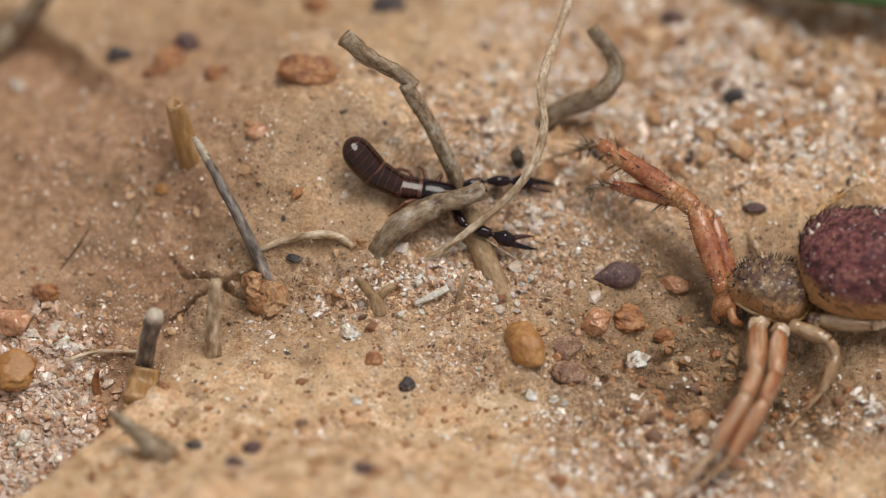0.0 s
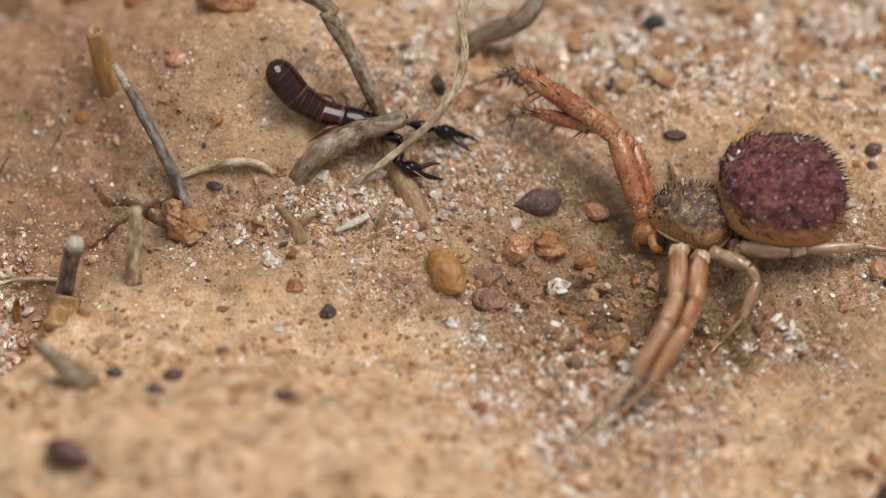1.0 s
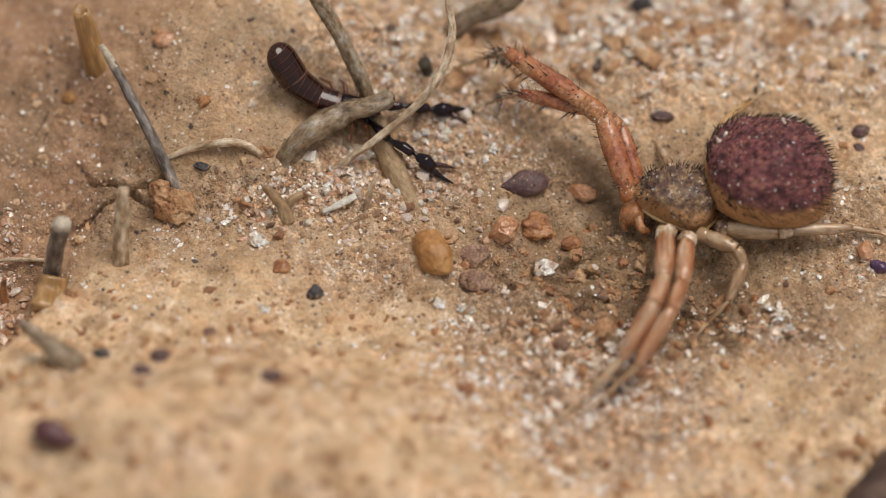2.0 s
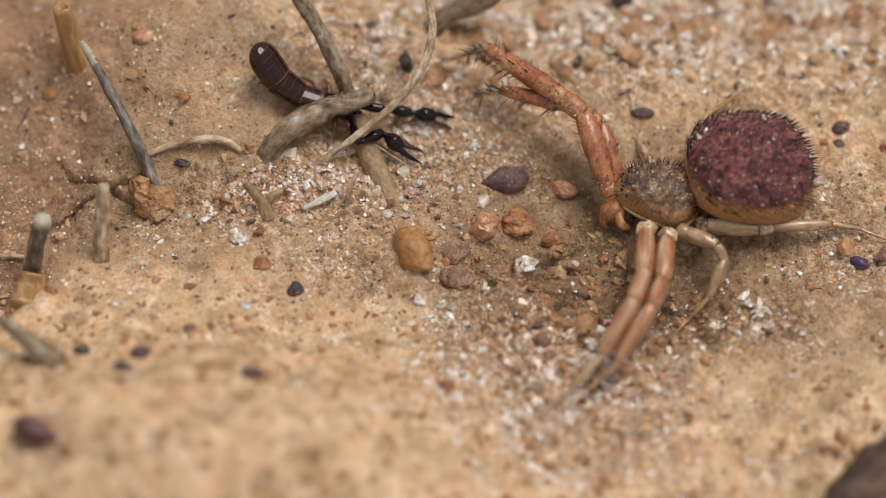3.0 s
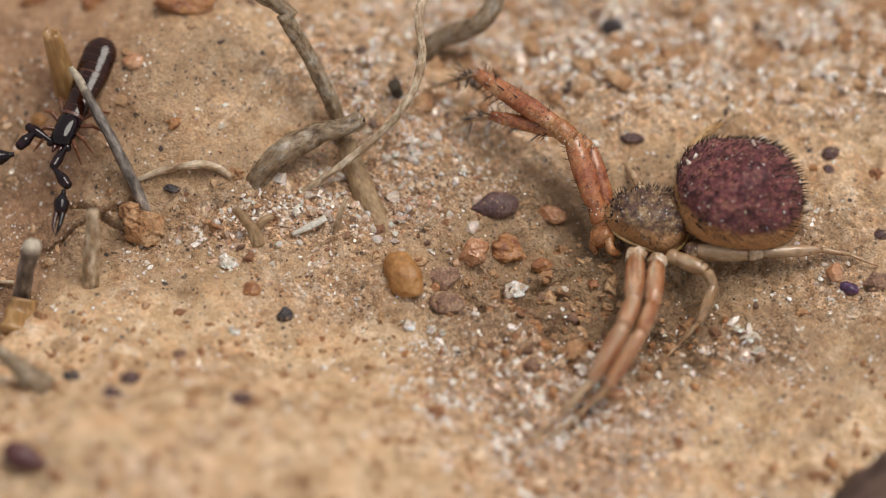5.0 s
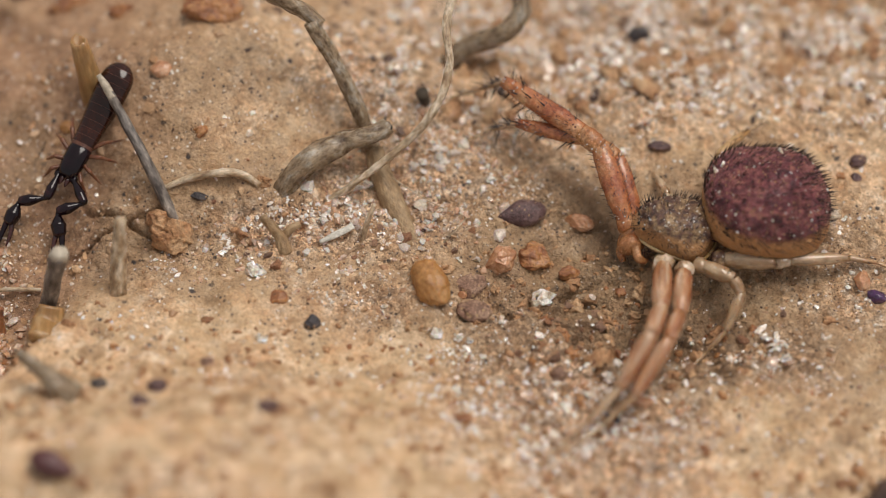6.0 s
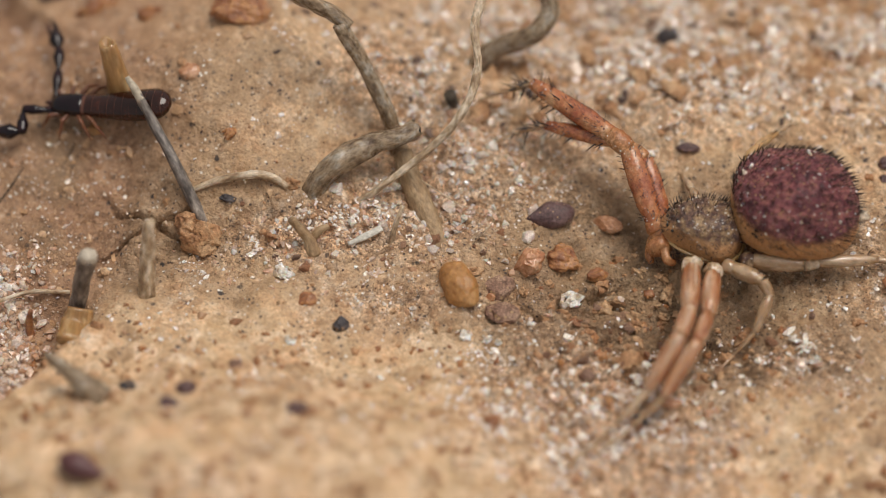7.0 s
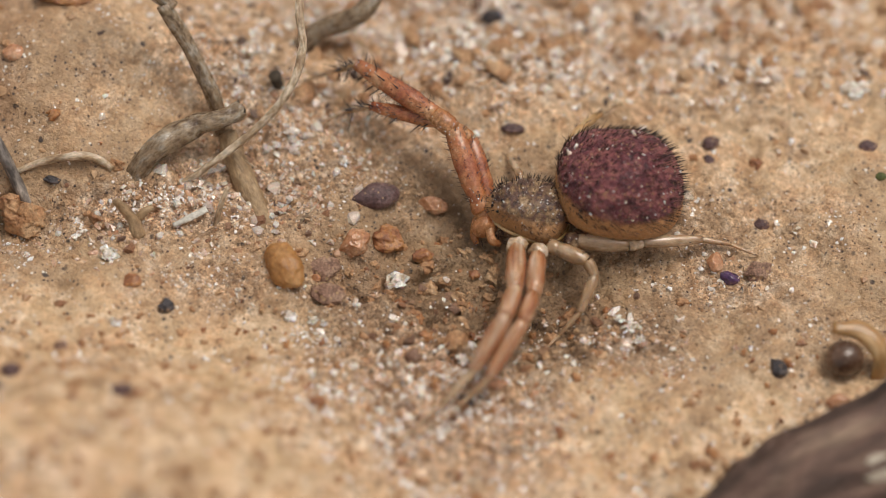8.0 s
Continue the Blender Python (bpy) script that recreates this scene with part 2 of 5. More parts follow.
GLASSY = surface("glassy_single_grain", [(0.3, (0.5, 0.34, 0.22)), (0.5, (0.74, 0.6, 0.48)), (0.66, (0.95, 0.92, 0.88))], 3.5, 12, rough=0.08, bump=0.5, bump_mm=0.04, coat=0.6, thin=0.45, clear=0.15, rough_spread=0.06,
                 each=[(0.0, (0.96, 0.94, 0.92)), (0.35, (0.88, 0.8, 0.74)), (0.55, (0.78, 0.6, 0.47)), (0.7, (0.66, 0.36, 0.2)), (0.82, (0.9, 0.86, 0.84)), (1.0, (0.5, 0.36, 0.3))])
CRUMB = surface("earthy_single_crumb", [(0.3, (0.16, 0.08, 0.045)), (0.5, (0.32, 0.17, 0.09)), (0.7, (0.5, 0.32, 0.2))], 3.0, 10, rough=0.4, bump=0.8, bump_mm=0.05, contrast=1.5,
                each=[(0.0, (0.10, 0.06, 0.055)), (0.3, (0.36, 0.15, 0.07)), (0.5, (0.48, 0.27, 0.13)), (0.7, (0.18, 0.11, 0.10)), (0.85, (0.55, 0.34, 0.22)), (1.0, (0.26, 0.1, 0.06))])
MIXED = surface("mixed_glassy_grains", [(0.3, (0.46, 0.25, 0.14)), (0.5, (0.70, 0.47, 0.32)), (0.7, (0.94, 0.82, 0.73))], 6.0, 14, rough=0.12, bump=0.4, coat=0.6, rough_spread=0.1, thin=0.35, clear=0.08,
                island=[(0.0, (0.95, 0.91, 0.87)), (0.18, (0.85, 0.7, 0.6)), (0.32, (0.66, 0.34, 0.18)), (0.45, (0.42, 0.18, 0.09)), (0.52, (0.92, 0.82, 0.75)), (0.73, (0.2, 0.1, 0.07)), (0.76, (0.80, 0.54, 0.39)), (0.9, (0.46, 0.22, 0.13)), (1.0, (0.90, 0.70, 0.58))])
CLOD = surface("clay_clod", [(0.3, (0.30, 0.13, 0.06)), (0.46, (0.47, 0.25, 0.12)), (0.6, (0.60, 0.38, 0.21)), (0.74, (0.72, 0.52, 0.33))], 1.6, 10, rough=0.5, bump=1.0, bump_mm=0.06, contrast=1.4)
NUT = surface("brown_nut", [(0.3, (0.06, 0.032, 0.02)), (0.5, (0.12, 0.065, 0.04)), (0.7, (0.2, 0.12, 0.075))], 2, 12, rough=0.25, bump=0.25, coat=0.4)
SEED = surface("purple_seed", [(0.3, (0.07, 0.025, 0.03)), (0.7, (0.15, 0.06, 0.06))], 2, 12, rough=0.4, bump=0.2)
TWIG = surface("weathered_twig", [(0.3, (0.10, 0.06, 0.035)), (0.42, (0.20, 0.135, 0.08)), (0.52, (0.31, 0.225, 0.14)), (0.62, (0.36, 0.31, 0.25)), (0.74, (0.60, 0.52, 0.43))], 4.0, 9, rough=0.28, bump=1.0, bump_mm=0.06,
               contrast=1.3, thin=0.15, fibre=1.8, coat=0.25)
GREYTWIG = surface("grey_twig", [(0.3, (0.055, 0.045, 0.04)), (0.45, (0.13, 0.11, 0.10)), (0.58, (0.24, 0.205, 0.18)), (0.72, (0.50, 0.44, 0.38))], 5.0, 9, rough=0.38, bump=1.0, bump_mm=0.05, contrast=1.5, fibre=2.5)
STRAW = surface("pale_straw", [(0.3, (0.26, 0.16, 0.09)), (0.45, (0.45, 0.33, 0.21)), (0.62, (0.68, 0.57, 0.44))], 6.0, 10, rough=0.45, bump=0.8, bump_mm=0.04, thin=0.15, contrast=1.3, fibre=2.2)
HUSK = surface("tan_husk", [(0.3, (0.30, 0.15, 0.05)), (0.5, (0.46, 0.26, 0.10)), (0.7, (0.64, 0.44, 0.23))], 4.0, 9, rough=0.35, bump=0.6, thin=0.3, fibre=5.0, coat=0.3, clear=0.15)
CHALK = surface("chalky_splinter", [(0.3, (0.55, 0.52, 0.45)), (0.7, (0.78, 0.76, 0.7))], 2, 10, rough=0.7, bump=0.4)
PITH = surface("pale_pith", [(0.3, (0.42, 0.36, 0.28)), (0.7, (0.62, 0.55, 0.45))], 3, 10, rough=0.75, bump=0.5)
CUT = surface("dark_cut_end", [(0.3, (0.03, 0.025, 0.02)), (0.7, (0.12, 0.09, 0.06))], 4, 12, rough=0.85, bump=0.6)
BARK = surface("dark_bark", [(0.3, (0.03, 0.018, 0.013)), (0.44, (0.085, 0.048, 0.036)), (0.56, (0.17, 0.10, 0.075)), (0.72, (0.34, 0.235, 0.165))], 1.3, 5, rough=0.6, bump=1.0, bump_mm=0.2, contrast=1.5, fibre=4.0)
ROOT = surface("clayey_root", [(0.3, (0.25, 0.15, 0.075)), (0.48, (0.38, 0.255, 0.14)), (0.62, (0.46, 0.33, 0.195)), (0.75, (0.56, 0.44, 0.3))], 3.5, 10, rough=0.5, bump=1.0, bump_mm=0.06, contrast=1.2, fibre=2.0)
LEAF = surface("green_blade", [(0.3, (0.03, 0.07, 0.015)), (0.7, (0.07, 0.13, 0.03))], 0.6, 4, rough=0.5, bump=0.3, thin=0.1)
MOSS = surface("moss_green", [(0.3, (0.06, 0.075, 0.02)), (0.7, (0.13, 0.14, 0.045))], 3, 12, rough=0.8, bump=0.5)
CRACK_DARK = surface("dark_crack_line", [(0.3, (0.03, 0.02, 0.015)), (0.7, (0.08, 0.05, 0.03))], 3, 12, rough=0.8, bump=0.3)
ABDOMEN = surface("wrinkled_purple_skin", [(0.32, (0.085, 0.021, 0.034)), (0.48, (0.205, 0.058, 0.068)), (0.62, (0.34, 0.122, 0.112)), (0.76, (0.47, 0.24, 0.15))], 3.8, 8, rough=0.36, coat=0.08, bump=1.0, bump_mm=0.15, contrast=1.5,
                  specks=((0.42, 0.23, 0.11), 7.0, 0.13), thin=0.08)
FLANK = (0.60, 0.31, 0.125)


def add_flank(m, colour, low, high):
    """A tan lower flank on a skin: pigment by the body's own flank attribute."""
    nt = m.node_tree
    bsdf = nt.nodes["Principled BSDF"]
    old = bsdf.inputs["Base Color"].links[0].from_socket
    a = nt.nodes.new("ShaderNodeAttribute")
    a.attribute_name = "flank"
    tc = nt.nodes.new("ShaderNodeTexCoord")
    n = noise_tex(nt, tc.outputs["Object"], 3.0, 5, 0.7)
    mask = ramp(nt, mixed(nt, 0.45, a.outputs["Color"], n), [(low, (0, 0, 0)), (high, (1, 1, 1))])
    fine = noise_tex(nt, tc.outputs["Object"], 12, 4, 0.7)
    tan = mixed(nt, fine, (colour[0] * 0.5, colour[1] * 0.42, colour[2] * 0.42), (colour[0] * 1.5, colour[1] * 1.5, colour[2] * 1.5))
    nt.links.new(mixed(nt, mask, old, tan), bsdf.inputs["Base Color"])


add_flank(ABDOMEN, FLANK, 0.50, 0.66)
CARAPACE = surface("dusty_grey_carapace", [(0.3, (0.035, 0.018, 0.018)), (0.45, (0.125, 0.06, 0.042)), (0.56, (0.26, 0.155, 0.075)), (0.68, (0.48, 0.33, 0.19))], 4.6, 12, rough=0.32, bump=1.0, bump_mm=0.06, contrast=1.7, coat=0.15,
                   specks=((0.62, 0.58, 0.55), 6.5, 0.10))
REDLEG = surface("rusty_red_leg", [(0.3, (0.22, 0.05, 0.022)), (0.43, (0.36, 0.105, 0.042)), (0.56, (0.48, 0.185, 0.075)), (0.7, (0.62, 0.36, 0.19))], 1.5, 9, rough=0.2, coat=0.7, bump=0.6, bump_mm=0.05, thin=0.3, contrast=1.2, specks=((0.12, 0.035, 0.025), 5.0, 0.10))
AMBERJOINT = surface("amber_joint", [(0.3, (0.30, 0.09, 0.03)), (0.46, (0.42, 0.17, 0.062)), (0.6, (0.50, 0.25, 0.11)), (0.72, (0.60, 0.37, 0.2))], 1.8, 11, rough=0.24, coat=0.35, bump=0.8, bump_mm=0.04, thin=0.25, contrast=1.5)
HIP = surface("glassy_hip_joint", [(0.3, (0.30, 0.17, 0.085)), (0.47, (0.48, 0.33, 0.2)), (0.62, (0.72, 0.60, 0.47))], 3.0, 11, rough=0.12, coat=0.9, bump=0.5, thin=0.35, contrast=1.3)
RIM = surface("pale_carapace_rim", [(0.3, (0.42, 0.27, 0.11)), (0.6, (0.62, 0.44, 0.22))], 2.0, 10, rough=0.14, coat=0.8, bump=0.3, thin=0.3)
PALELEG = surface("pale_tan_leg", [(0.3, (0.35, 0.19, 0.09)), (0.47, (0.49, 0.315, 0.175)), (0.64, (0.66, 0.49, 0.33))], 3.2, 10, rough=0.14, bump=0.4, thin=0.4, contrast=1.1, coat=0.6, fibre=3.0, clear=0.25)
PINKLEG = surface("pinkish_striped_leg", [(0.32, (0.30, 0.085, 0.032)), (0.42, (0.46, 0.19, 0.088)), (0.52, (0.60, 0.34, 0.19)), (0.66, (0.78, 0.58, 0.43))], 3.6, 10, rough=0.13, bump=0.4, thin=0.4, contrast=1.1, coat=0.7, fibre=9.0, clear=0.22)
HAIR = surface("dark_bristle", [(0.3, (0.02, 0.012, 0.01)), (0.7, (0.06, 0.03, 0.02))], 3, 12, rough=0.45, bump=0)
EYE_GLOSS = surface("black_eye", [(0.3, (0.008, 0.006, 0.006)), (0.7, (0.02, 0.015, 0.015))], 3, 12, rough=0.1, bump=0, rough_spread=0.03)
CHITIN = surface("black_brown_chitin", [(0.3, (0.004, 0.002, 0.004)), (0.6, (0.010, 0.003, 0.006)), (0.8, (0.03, 0.008, 0.011))], 2.5, 14, rough=0.12, bump=0.15, bump_mm=0.01, coat=0.9, coat_ior=1.48, rough_spread=0.06, coat_rough=0.04, sheen=0.0)
CLAW = surface("dark_red_claw", [(0.3, (0.02, 0.006, 0.006)), (0.7, (0.08, 0.018, 0.014))], 2.5, 14, rough=0.25, bump=0.15, coat=0.4, rough_spread=0.08)
PLATE = surface("glossy_brown_plate", [(0.3, (0.010, 0.0025, 0.0015)), (0.5, (0.026, 0.006, 0.003)), (0.7, (0.055, 0.014, 0.007))], 2.0, 14, rough=0.1, bump=0.06, bump_mm=0.01, coat=1.0, coat_ior=1.5, rough_spread=0.04, coat_rough=0.03, sheen=0.0)
SEAM = surface("brown_membrane", [(0.3, (0.075, 0.026, 0.016)), (0.7, (0.15, 0.062, 0.04))], 3, 14, rough=0.3, bump=0.2)
BUGLEG = surface("amber_thin_leg", [(0.3, (0.10, 0.035, 0.018)), (0.7, (0.22, 0.09, 0.045))], 3, 14, rough=0.35, bump=0.2, thin=0.4)


# ---- the lie of the land, in millimetres ----
LATTICE = np.random.RandomState(7).rand(8, 128, 128)


def vnoise(x, y, cell, layer):
    """Smooth lattice noise, -1 to 1."""
    u, v = np.asarray(x, float) / cell + 300.3, np.asarray(y, float) / cell + 300.7
    i, j = np.floor(u).astype(int), np.floor(v).astype(int)
    a, b = u - i, v - j
    a, b = a * a * (3 - 2 * a), b * b * (3 - 2 * b)
    g = LATTICE[layer]
    i0, i1, j0, j1 = i % 128, (i + 1) % 128, j % 128, (j + 1) % 128
    low = g[i0, j0] * (1 - a) + g[i1, j0] * a
    high = g[i0, j1] * (1 - a) + g[i1, j1] * a
    return (low * (1 - b) + high * b) * 2 - 1


def step(x):
    x = np.clip(x, 0, 1)
    return x * x * (3 - 2 * x)


def heap(x, y, cx, cy, rx, ry):
    return np.exp(-((x - cx) / rx) ** 2 - ((y - cy) / ry) ** 2)


def hollow(x, y):
    """1 in the sunken sandy ground beyond the crust's broken edge, 0 on the crust."""
    edge = -9.6 - 0.075 * (y - 2.3) ** 2 + 0.35 * vnoise(x, y, 1.3, 5)
    return step((edge - x) / 1.1 + 0.5)


def sandiness(x, y):
    """Where loose pale sand lies on the crust."""
    s = (0.9 * heap(x, y, -1.6, 2.2, 1.9, 1.3) + 0.8 * heap(x, y, -4.6, 1.3, 2.4, 0.9) + 0.75 * heap(x, y, 1.6, -2.6, 2.2, 1.3)
         + 0.95 * heap(x, y, 3.2, -4.8, 2.8, 1.8) + 0.7 * heap(x, y, 7.0, -2.2, 1.8, 0.8) + 1.0 * heap(x, y, 5.5, 7.5, 9.0, 3.0)
         + 0.6 * heap(x, y, -3.2, 5.8, 1.6, 1.3) + 0.5 * heap(x, y, 9.5, 0.6, 2.0, 2.0) + 0.5 * heap(x, y, -2.5, -0.6, 1.8, 0.8)
         + 0.6 * heap(x, y, 1.0, 4.2, 2.2, 1.4))
    return np.clip(s + 0.25 * vnoise(x, y, 1.1, 6), 0, 1) * (1 - hollow(x, y))


def crumbliness(x, y):
    """Where the crust has broken up into pits and crumbs."""
    return np.clip(sandiness(x, y) + 1.1 * heap(x, y, 3.4, -1.4, 3.4, 1.9) + 0.8 * heap(x, y, -8.6, 1.2, 2.6, 1.2) + 0.45 * heap(x, y, 5.0, 0.5, 7.0, 3.5), 0, 1)


def relief(x, y):
    """The height of the ground."""
    x, y = np.asarray(x, float), np.asarray(y, float)
    low, loose = hollow(x, y), sandiness(x, y)
    z = -(0.3 + 0.8 * step((0.5 - y) / 3) + 0.6 * step((y - 6) / 3)) * low + 1.9 * heap(x, y, -7.0, -6.6, 5.2, 3.8) - 0.5 * heap(x, y, 4.8, 0.6, 4.6, 2.8) + 0.4 * heap(x, y, 0.0, -9.0, 5.0, 3.0)
    z = z + 0.2 * vnoise(x, y, 2.9, 0) + 0.15 * vnoise(x, y, 1.1, 1) + (0.05 + 0.05 * loose + 0.035 * low) * vnoise(x, y, 0.42, 2)
    z = z - 0.10 * np.maximum(0, vnoise(x, y, 0.55, 7) - 0.35) + (0.02 + 0.03 * loose + 0.015 * low) * vnoise(x, y, 0.19, 3) + 0.012 * vnoise(x, y, 0.09, 4)
    z = z - 0.25 * np.clip(y - 5.8, 0, 8)
    z = z + (1.3 * step((-2.2 - y) / 4.5)) * (0.05 + 0.95 * step((1.5 - x) / 5)) * (1 - low)
    z = z + 1.5 * heap(x, y, -6.6, 6.2, 4.2, 3.4)
    crack = np.abs(y - 0.94 - 0.55 * (x + 10) - 0.3 * vnoise(x, y, 0.7, 2)) / 0.055
    z = z - 0.75 * np.exp(-crack ** 2) * heap(x, y, -9.3, 1.3, 1.3, 1.2)
    crack = np.abs(y - 1.4 + 0.68 * (x + 8.5) - 0.35 * vnoise(x, y, 0.6, 3)) / 0.05
    z = z - 0.55 * np.exp(-crack ** 2) * heap(x, y, -9.0, 1.8, 0.9, 0.9)
    z = z + heap(x, y, 3.0, -1.9, 2.6, 1.6) * (0.2 * vnoise(x, y, 0.42, 4) + 0.09 * vnoise(x, y, 0.2, 5))
    z = z + 0.16 * heap(x, y, 3.0, -0.6, 2.4, 1.3) * vnoise(x, y, 0.33, 6)
    # crumbly, pitted skin where the crust has broken up
    crumbly = crumbliness(x, y)
    z = z - 0.22 * crumbly * np.maximum(0, vnoise(x, y, 0.27, 0) - 0.2) + 0.065 * crumbly * vnoise(x, y, 0.14, 1)
    crack = np.abs(y + 0.30 - 0.32 * (x - 1.9) - 0.12 * vnoise(x, y, 0.4, 5)) / 0.07
    z = z - 0.3 * np.exp(-crack ** 2) * heap(x, y, 2.5, -0.1, 0.55, 0.5)
    return z


# ---- building helpers: shapes in millimetres ----
def mesh_of(name, bm, material, smooth=True):
    bm.transform(Matrix.Scale(MM, 4))
    me = bpy.data.meshes.new(name)
    bm.to_mesh(me)
    bm.free()
    me.materials.append(material)
    me.polygons.foreach_set("use_smooth", [smooth] * len(me.polygons))
    return me


def part(name, bm, material, parent, label="", smooth=True):
    ob = new(name, mesh_of(name, bm, material, smooth))
    ob.parent = parent
    return tagged(ob, label)


def thing(name, bm, material, base, label, category, group="", smooth=True):
    """One top-level mesh; bm in plan millimetres, its origin put at base."""
    bm.transform(Matrix.Translation(-Vector(base)))
    ob = new(name, mesh_of(name, bm, material, smooth))
    ob.location = Vector(base) * MM
    return tagged(ob, label, category, group)


def root(name, base, label, category, group=""):
    ob = new(name)
    ob.empty_display_size = MM
    ob.location = Vector(base) * MM
    return tagged(ob, label, category, group)


def on_ground(x, y, h=0.0):
    return Vector((x, y, float(relief(x, y)) + h))


def glide(pts, n):
    """Points along a smooth curve through pts, n to a stretch, with the stretch's own position for other tables."""
    p = [Vector(q) for q in pts]
    p = [p[0] * 2 - p[1]] + p + [p[-1] * 2 - p[-2]]
    out = []
    for i in range(1, len(p) - 2):
        a, b, c, d = p[i - 1:i + 3]
        for k in range(n):
            t = k / n
            out.append((i - 1 + t, 0.5 * ((2 * b) + (c - a) * t + (2 * a - 5 * b + 4 * c - d) * t * t + (3 * b - a - 3 * c + d) * t ** 3)))
    out.append((len(pts) - 1, p[-2]))
    return out


def tube(bm, pts, radii, sides=12, n=6, rough=0.0, seed=0, flat=1.0, ridges=0.0, bore=0.0):
    """A bent rod through pts with a radius at each; rough and ridges roughen it, bore hollows its last end."""
    line = glide(pts, n)
    fibre = bm.verts.layers.float_vector.get("fibre") or bm.verts.layers.float_vector.new("fibre")
    side, gone = None, seed * 3.7
    rings = []
    for k, (s, c) in enumerate(line):
        gone += (c - line[k - 1][1]).length if k else 0
        ahead = line[min(k + 1, len(line) - 1)][1] - line[max(k - 1, 0)][1]
        ahead.normalize()
        if side is None:
            side = ahead.cross(Vector((0.31, 0.2, 0.93)))
            if side.length < 0.2:
                side = ahead.cross(Vector((1, 0, 0)))
        side = (side - ahead * side.dot(ahead)).normalized()
        up = ahead.cross(side)
        i = min(int(s), len(radii) - 2)
        r = radii[i] + (radii[i + 1] - radii[i]) * (s - i)
        ring = []
        for j in range(sides):
            a = 2 * math.pi * j / sides
            w = 1.0
            if rough or ridges:
                w += rough * noise.noise(Vector((math.cos(a) * 1.3, math.sin(a) * 1.3, s * 2.3 + seed * 7.7)))
                w += ridges * noise.noise(Vector((math.cos(a) * 3.5, math.sin(a) * 3.5, s * 0.25 + seed * 3.1)))
            ring.append(bm.verts.new(c + (side * math.cos(a) * r + up * math.sin(a) * r * flat) * w))
            ring[-1][fibre] = Vector((math.cos(a) * r, math.sin(a) * r, gone)) * MM
        rings.append(ring)
    for a, b in zip(rings, rings[1:]):
        for j in range(sides):
            bm.faces.new((a[j], a[(j + 1) % sides], b[(j + 1) % sides], b[j]))
    bm.faces.new(rings[0][::-1])
    if bore:
        c = line[-1][1]
        for k, v in enumerate(rings[-1]):
            v.co += (line[-1][1] - line[-2][1]).normalized() * radii[-1] * 0.7 * noise.noise(Vector((k * 0.9, seed, 0.5)))
        into = (line[-2][1] - c).normalized()
        inner = [bm.verts.new(c + (v.co - c) * 0.66) for v in rings[-1]]
        deep = [bm.verts.new(v.co + into * bore) for v in inner]
        for j in range(sides):
            q = (j + 1) % sides
            bm.faces.new((rings[-1][j], rings[-1][q], inner[q], inner[j]))
            bm.faces.new((inner[j], inner[q], deep[q], deep[j]))
        bm.faces.new(deep)
    else:
        bm.faces.new(rings[-1])
    return bm


def lump(bm, at, size, turn=(0, 0, 0), sub=3, rough=0.1, seed=0, facets=0, pointed=0.0):
    """A stone or a seed: a ball of half-axes size, roughened, cut by flat facets, drawn out to a point along its x."""
    rnd = random.Random(seed * 13 + 5)
    ball = bmesh.ops.create_icosphere(bm, subdivisions=sub, radius=1)["verts"]
    cuts = []
    for _ in range(facets):
        n = Vector((rnd.uniform(-1, 1), rnd.uniform(-1, 1), rnd.uniform(-1, 1))).normalized()
        cuts.append((n, rnd.uniform(0.62, 0.9)))
    m = Matrix.LocRotScale(Vector(at), Euler([radians(a) for a in turn]), Vector(size))
    for v in ball:
        d = v.co.copy()
        d *= 1 + rough * noise.noise(d * 1.4 + Vector((seed * 3.3, 0, 0))) + rough * 0.5 * noise.noise(d * 3.7 + Vector((0, seed * 5.1, 0))) + rough * 0.28 * noise.noise(d * 8.3 + Vector((0, 0, seed * 2.3)))
        for n, far in cuts:
            over = d.dot(n) - far
            if over > 0:
                d -= n * over * 0.92
        if pointed and d.x > 0:
            d.y *= 1 - pointed * d.x
            d.z *= 1 - pointed * d.x
            d.x *= 1 + 0.5 * pointed
        v.co = m @ d
    return bm


def loft(bm, stations, sides=20, boxy=1.0):
    """A body along x: stations of x, half-width, half-height, middle height; closed at both ends."""
    rings = []
    for x, hw, hh, zc in stations:
        ring = []
        for j in range(sides):
            c, d = math.cos(2 * math.pi * j / sides), math.sin(2 * math.pi * j / sides)
            ring.append(bm.verts.new((x, hw * math.copysign(abs(c) ** boxy, c), zc + hh * math.copysign(abs(d) ** boxy, d))))
        rings.append(ring)
    for a, b in zip(rings, rings[1:]):
        for j in range(sides):
            bm.faces.new((a[j], a[(j + 1) % sides], b[(j + 1) % sides], b[j]))
    for ring in (rings[0][::-1], rings[-1]):
        bm.faces.new([bm.verts.new(v.co) for v in ring])
    bmesh.ops.recalc_face_normals(bm, faces=bm.faces)
    return bm


# ---- the ground: one sheet, fine near the animals, coarser out to the horizon ----
def spread(lo, hi, fine, far):
    """Even steps from lo to hi, then steps that grow out to far on both sides."""
    mid = np.arange(lo, hi + fine / 2, fine)
    out, s = [], fine
    d = 0.0
    while d < far:
        s *= 1.28
        d += s
        out.append(d)
    out = np.array(out)
    return np.concatenate([(lo - out)[::-1], mid, hi + out])


def bare(x, y):
    """0 on the far pale sandy slope, 1 elsewhere."""
    return 1 - 0.85 * np.clip(1.4 * heap(x, y, 4.8, 6.6, 7.4, 3.2), 0, 1)


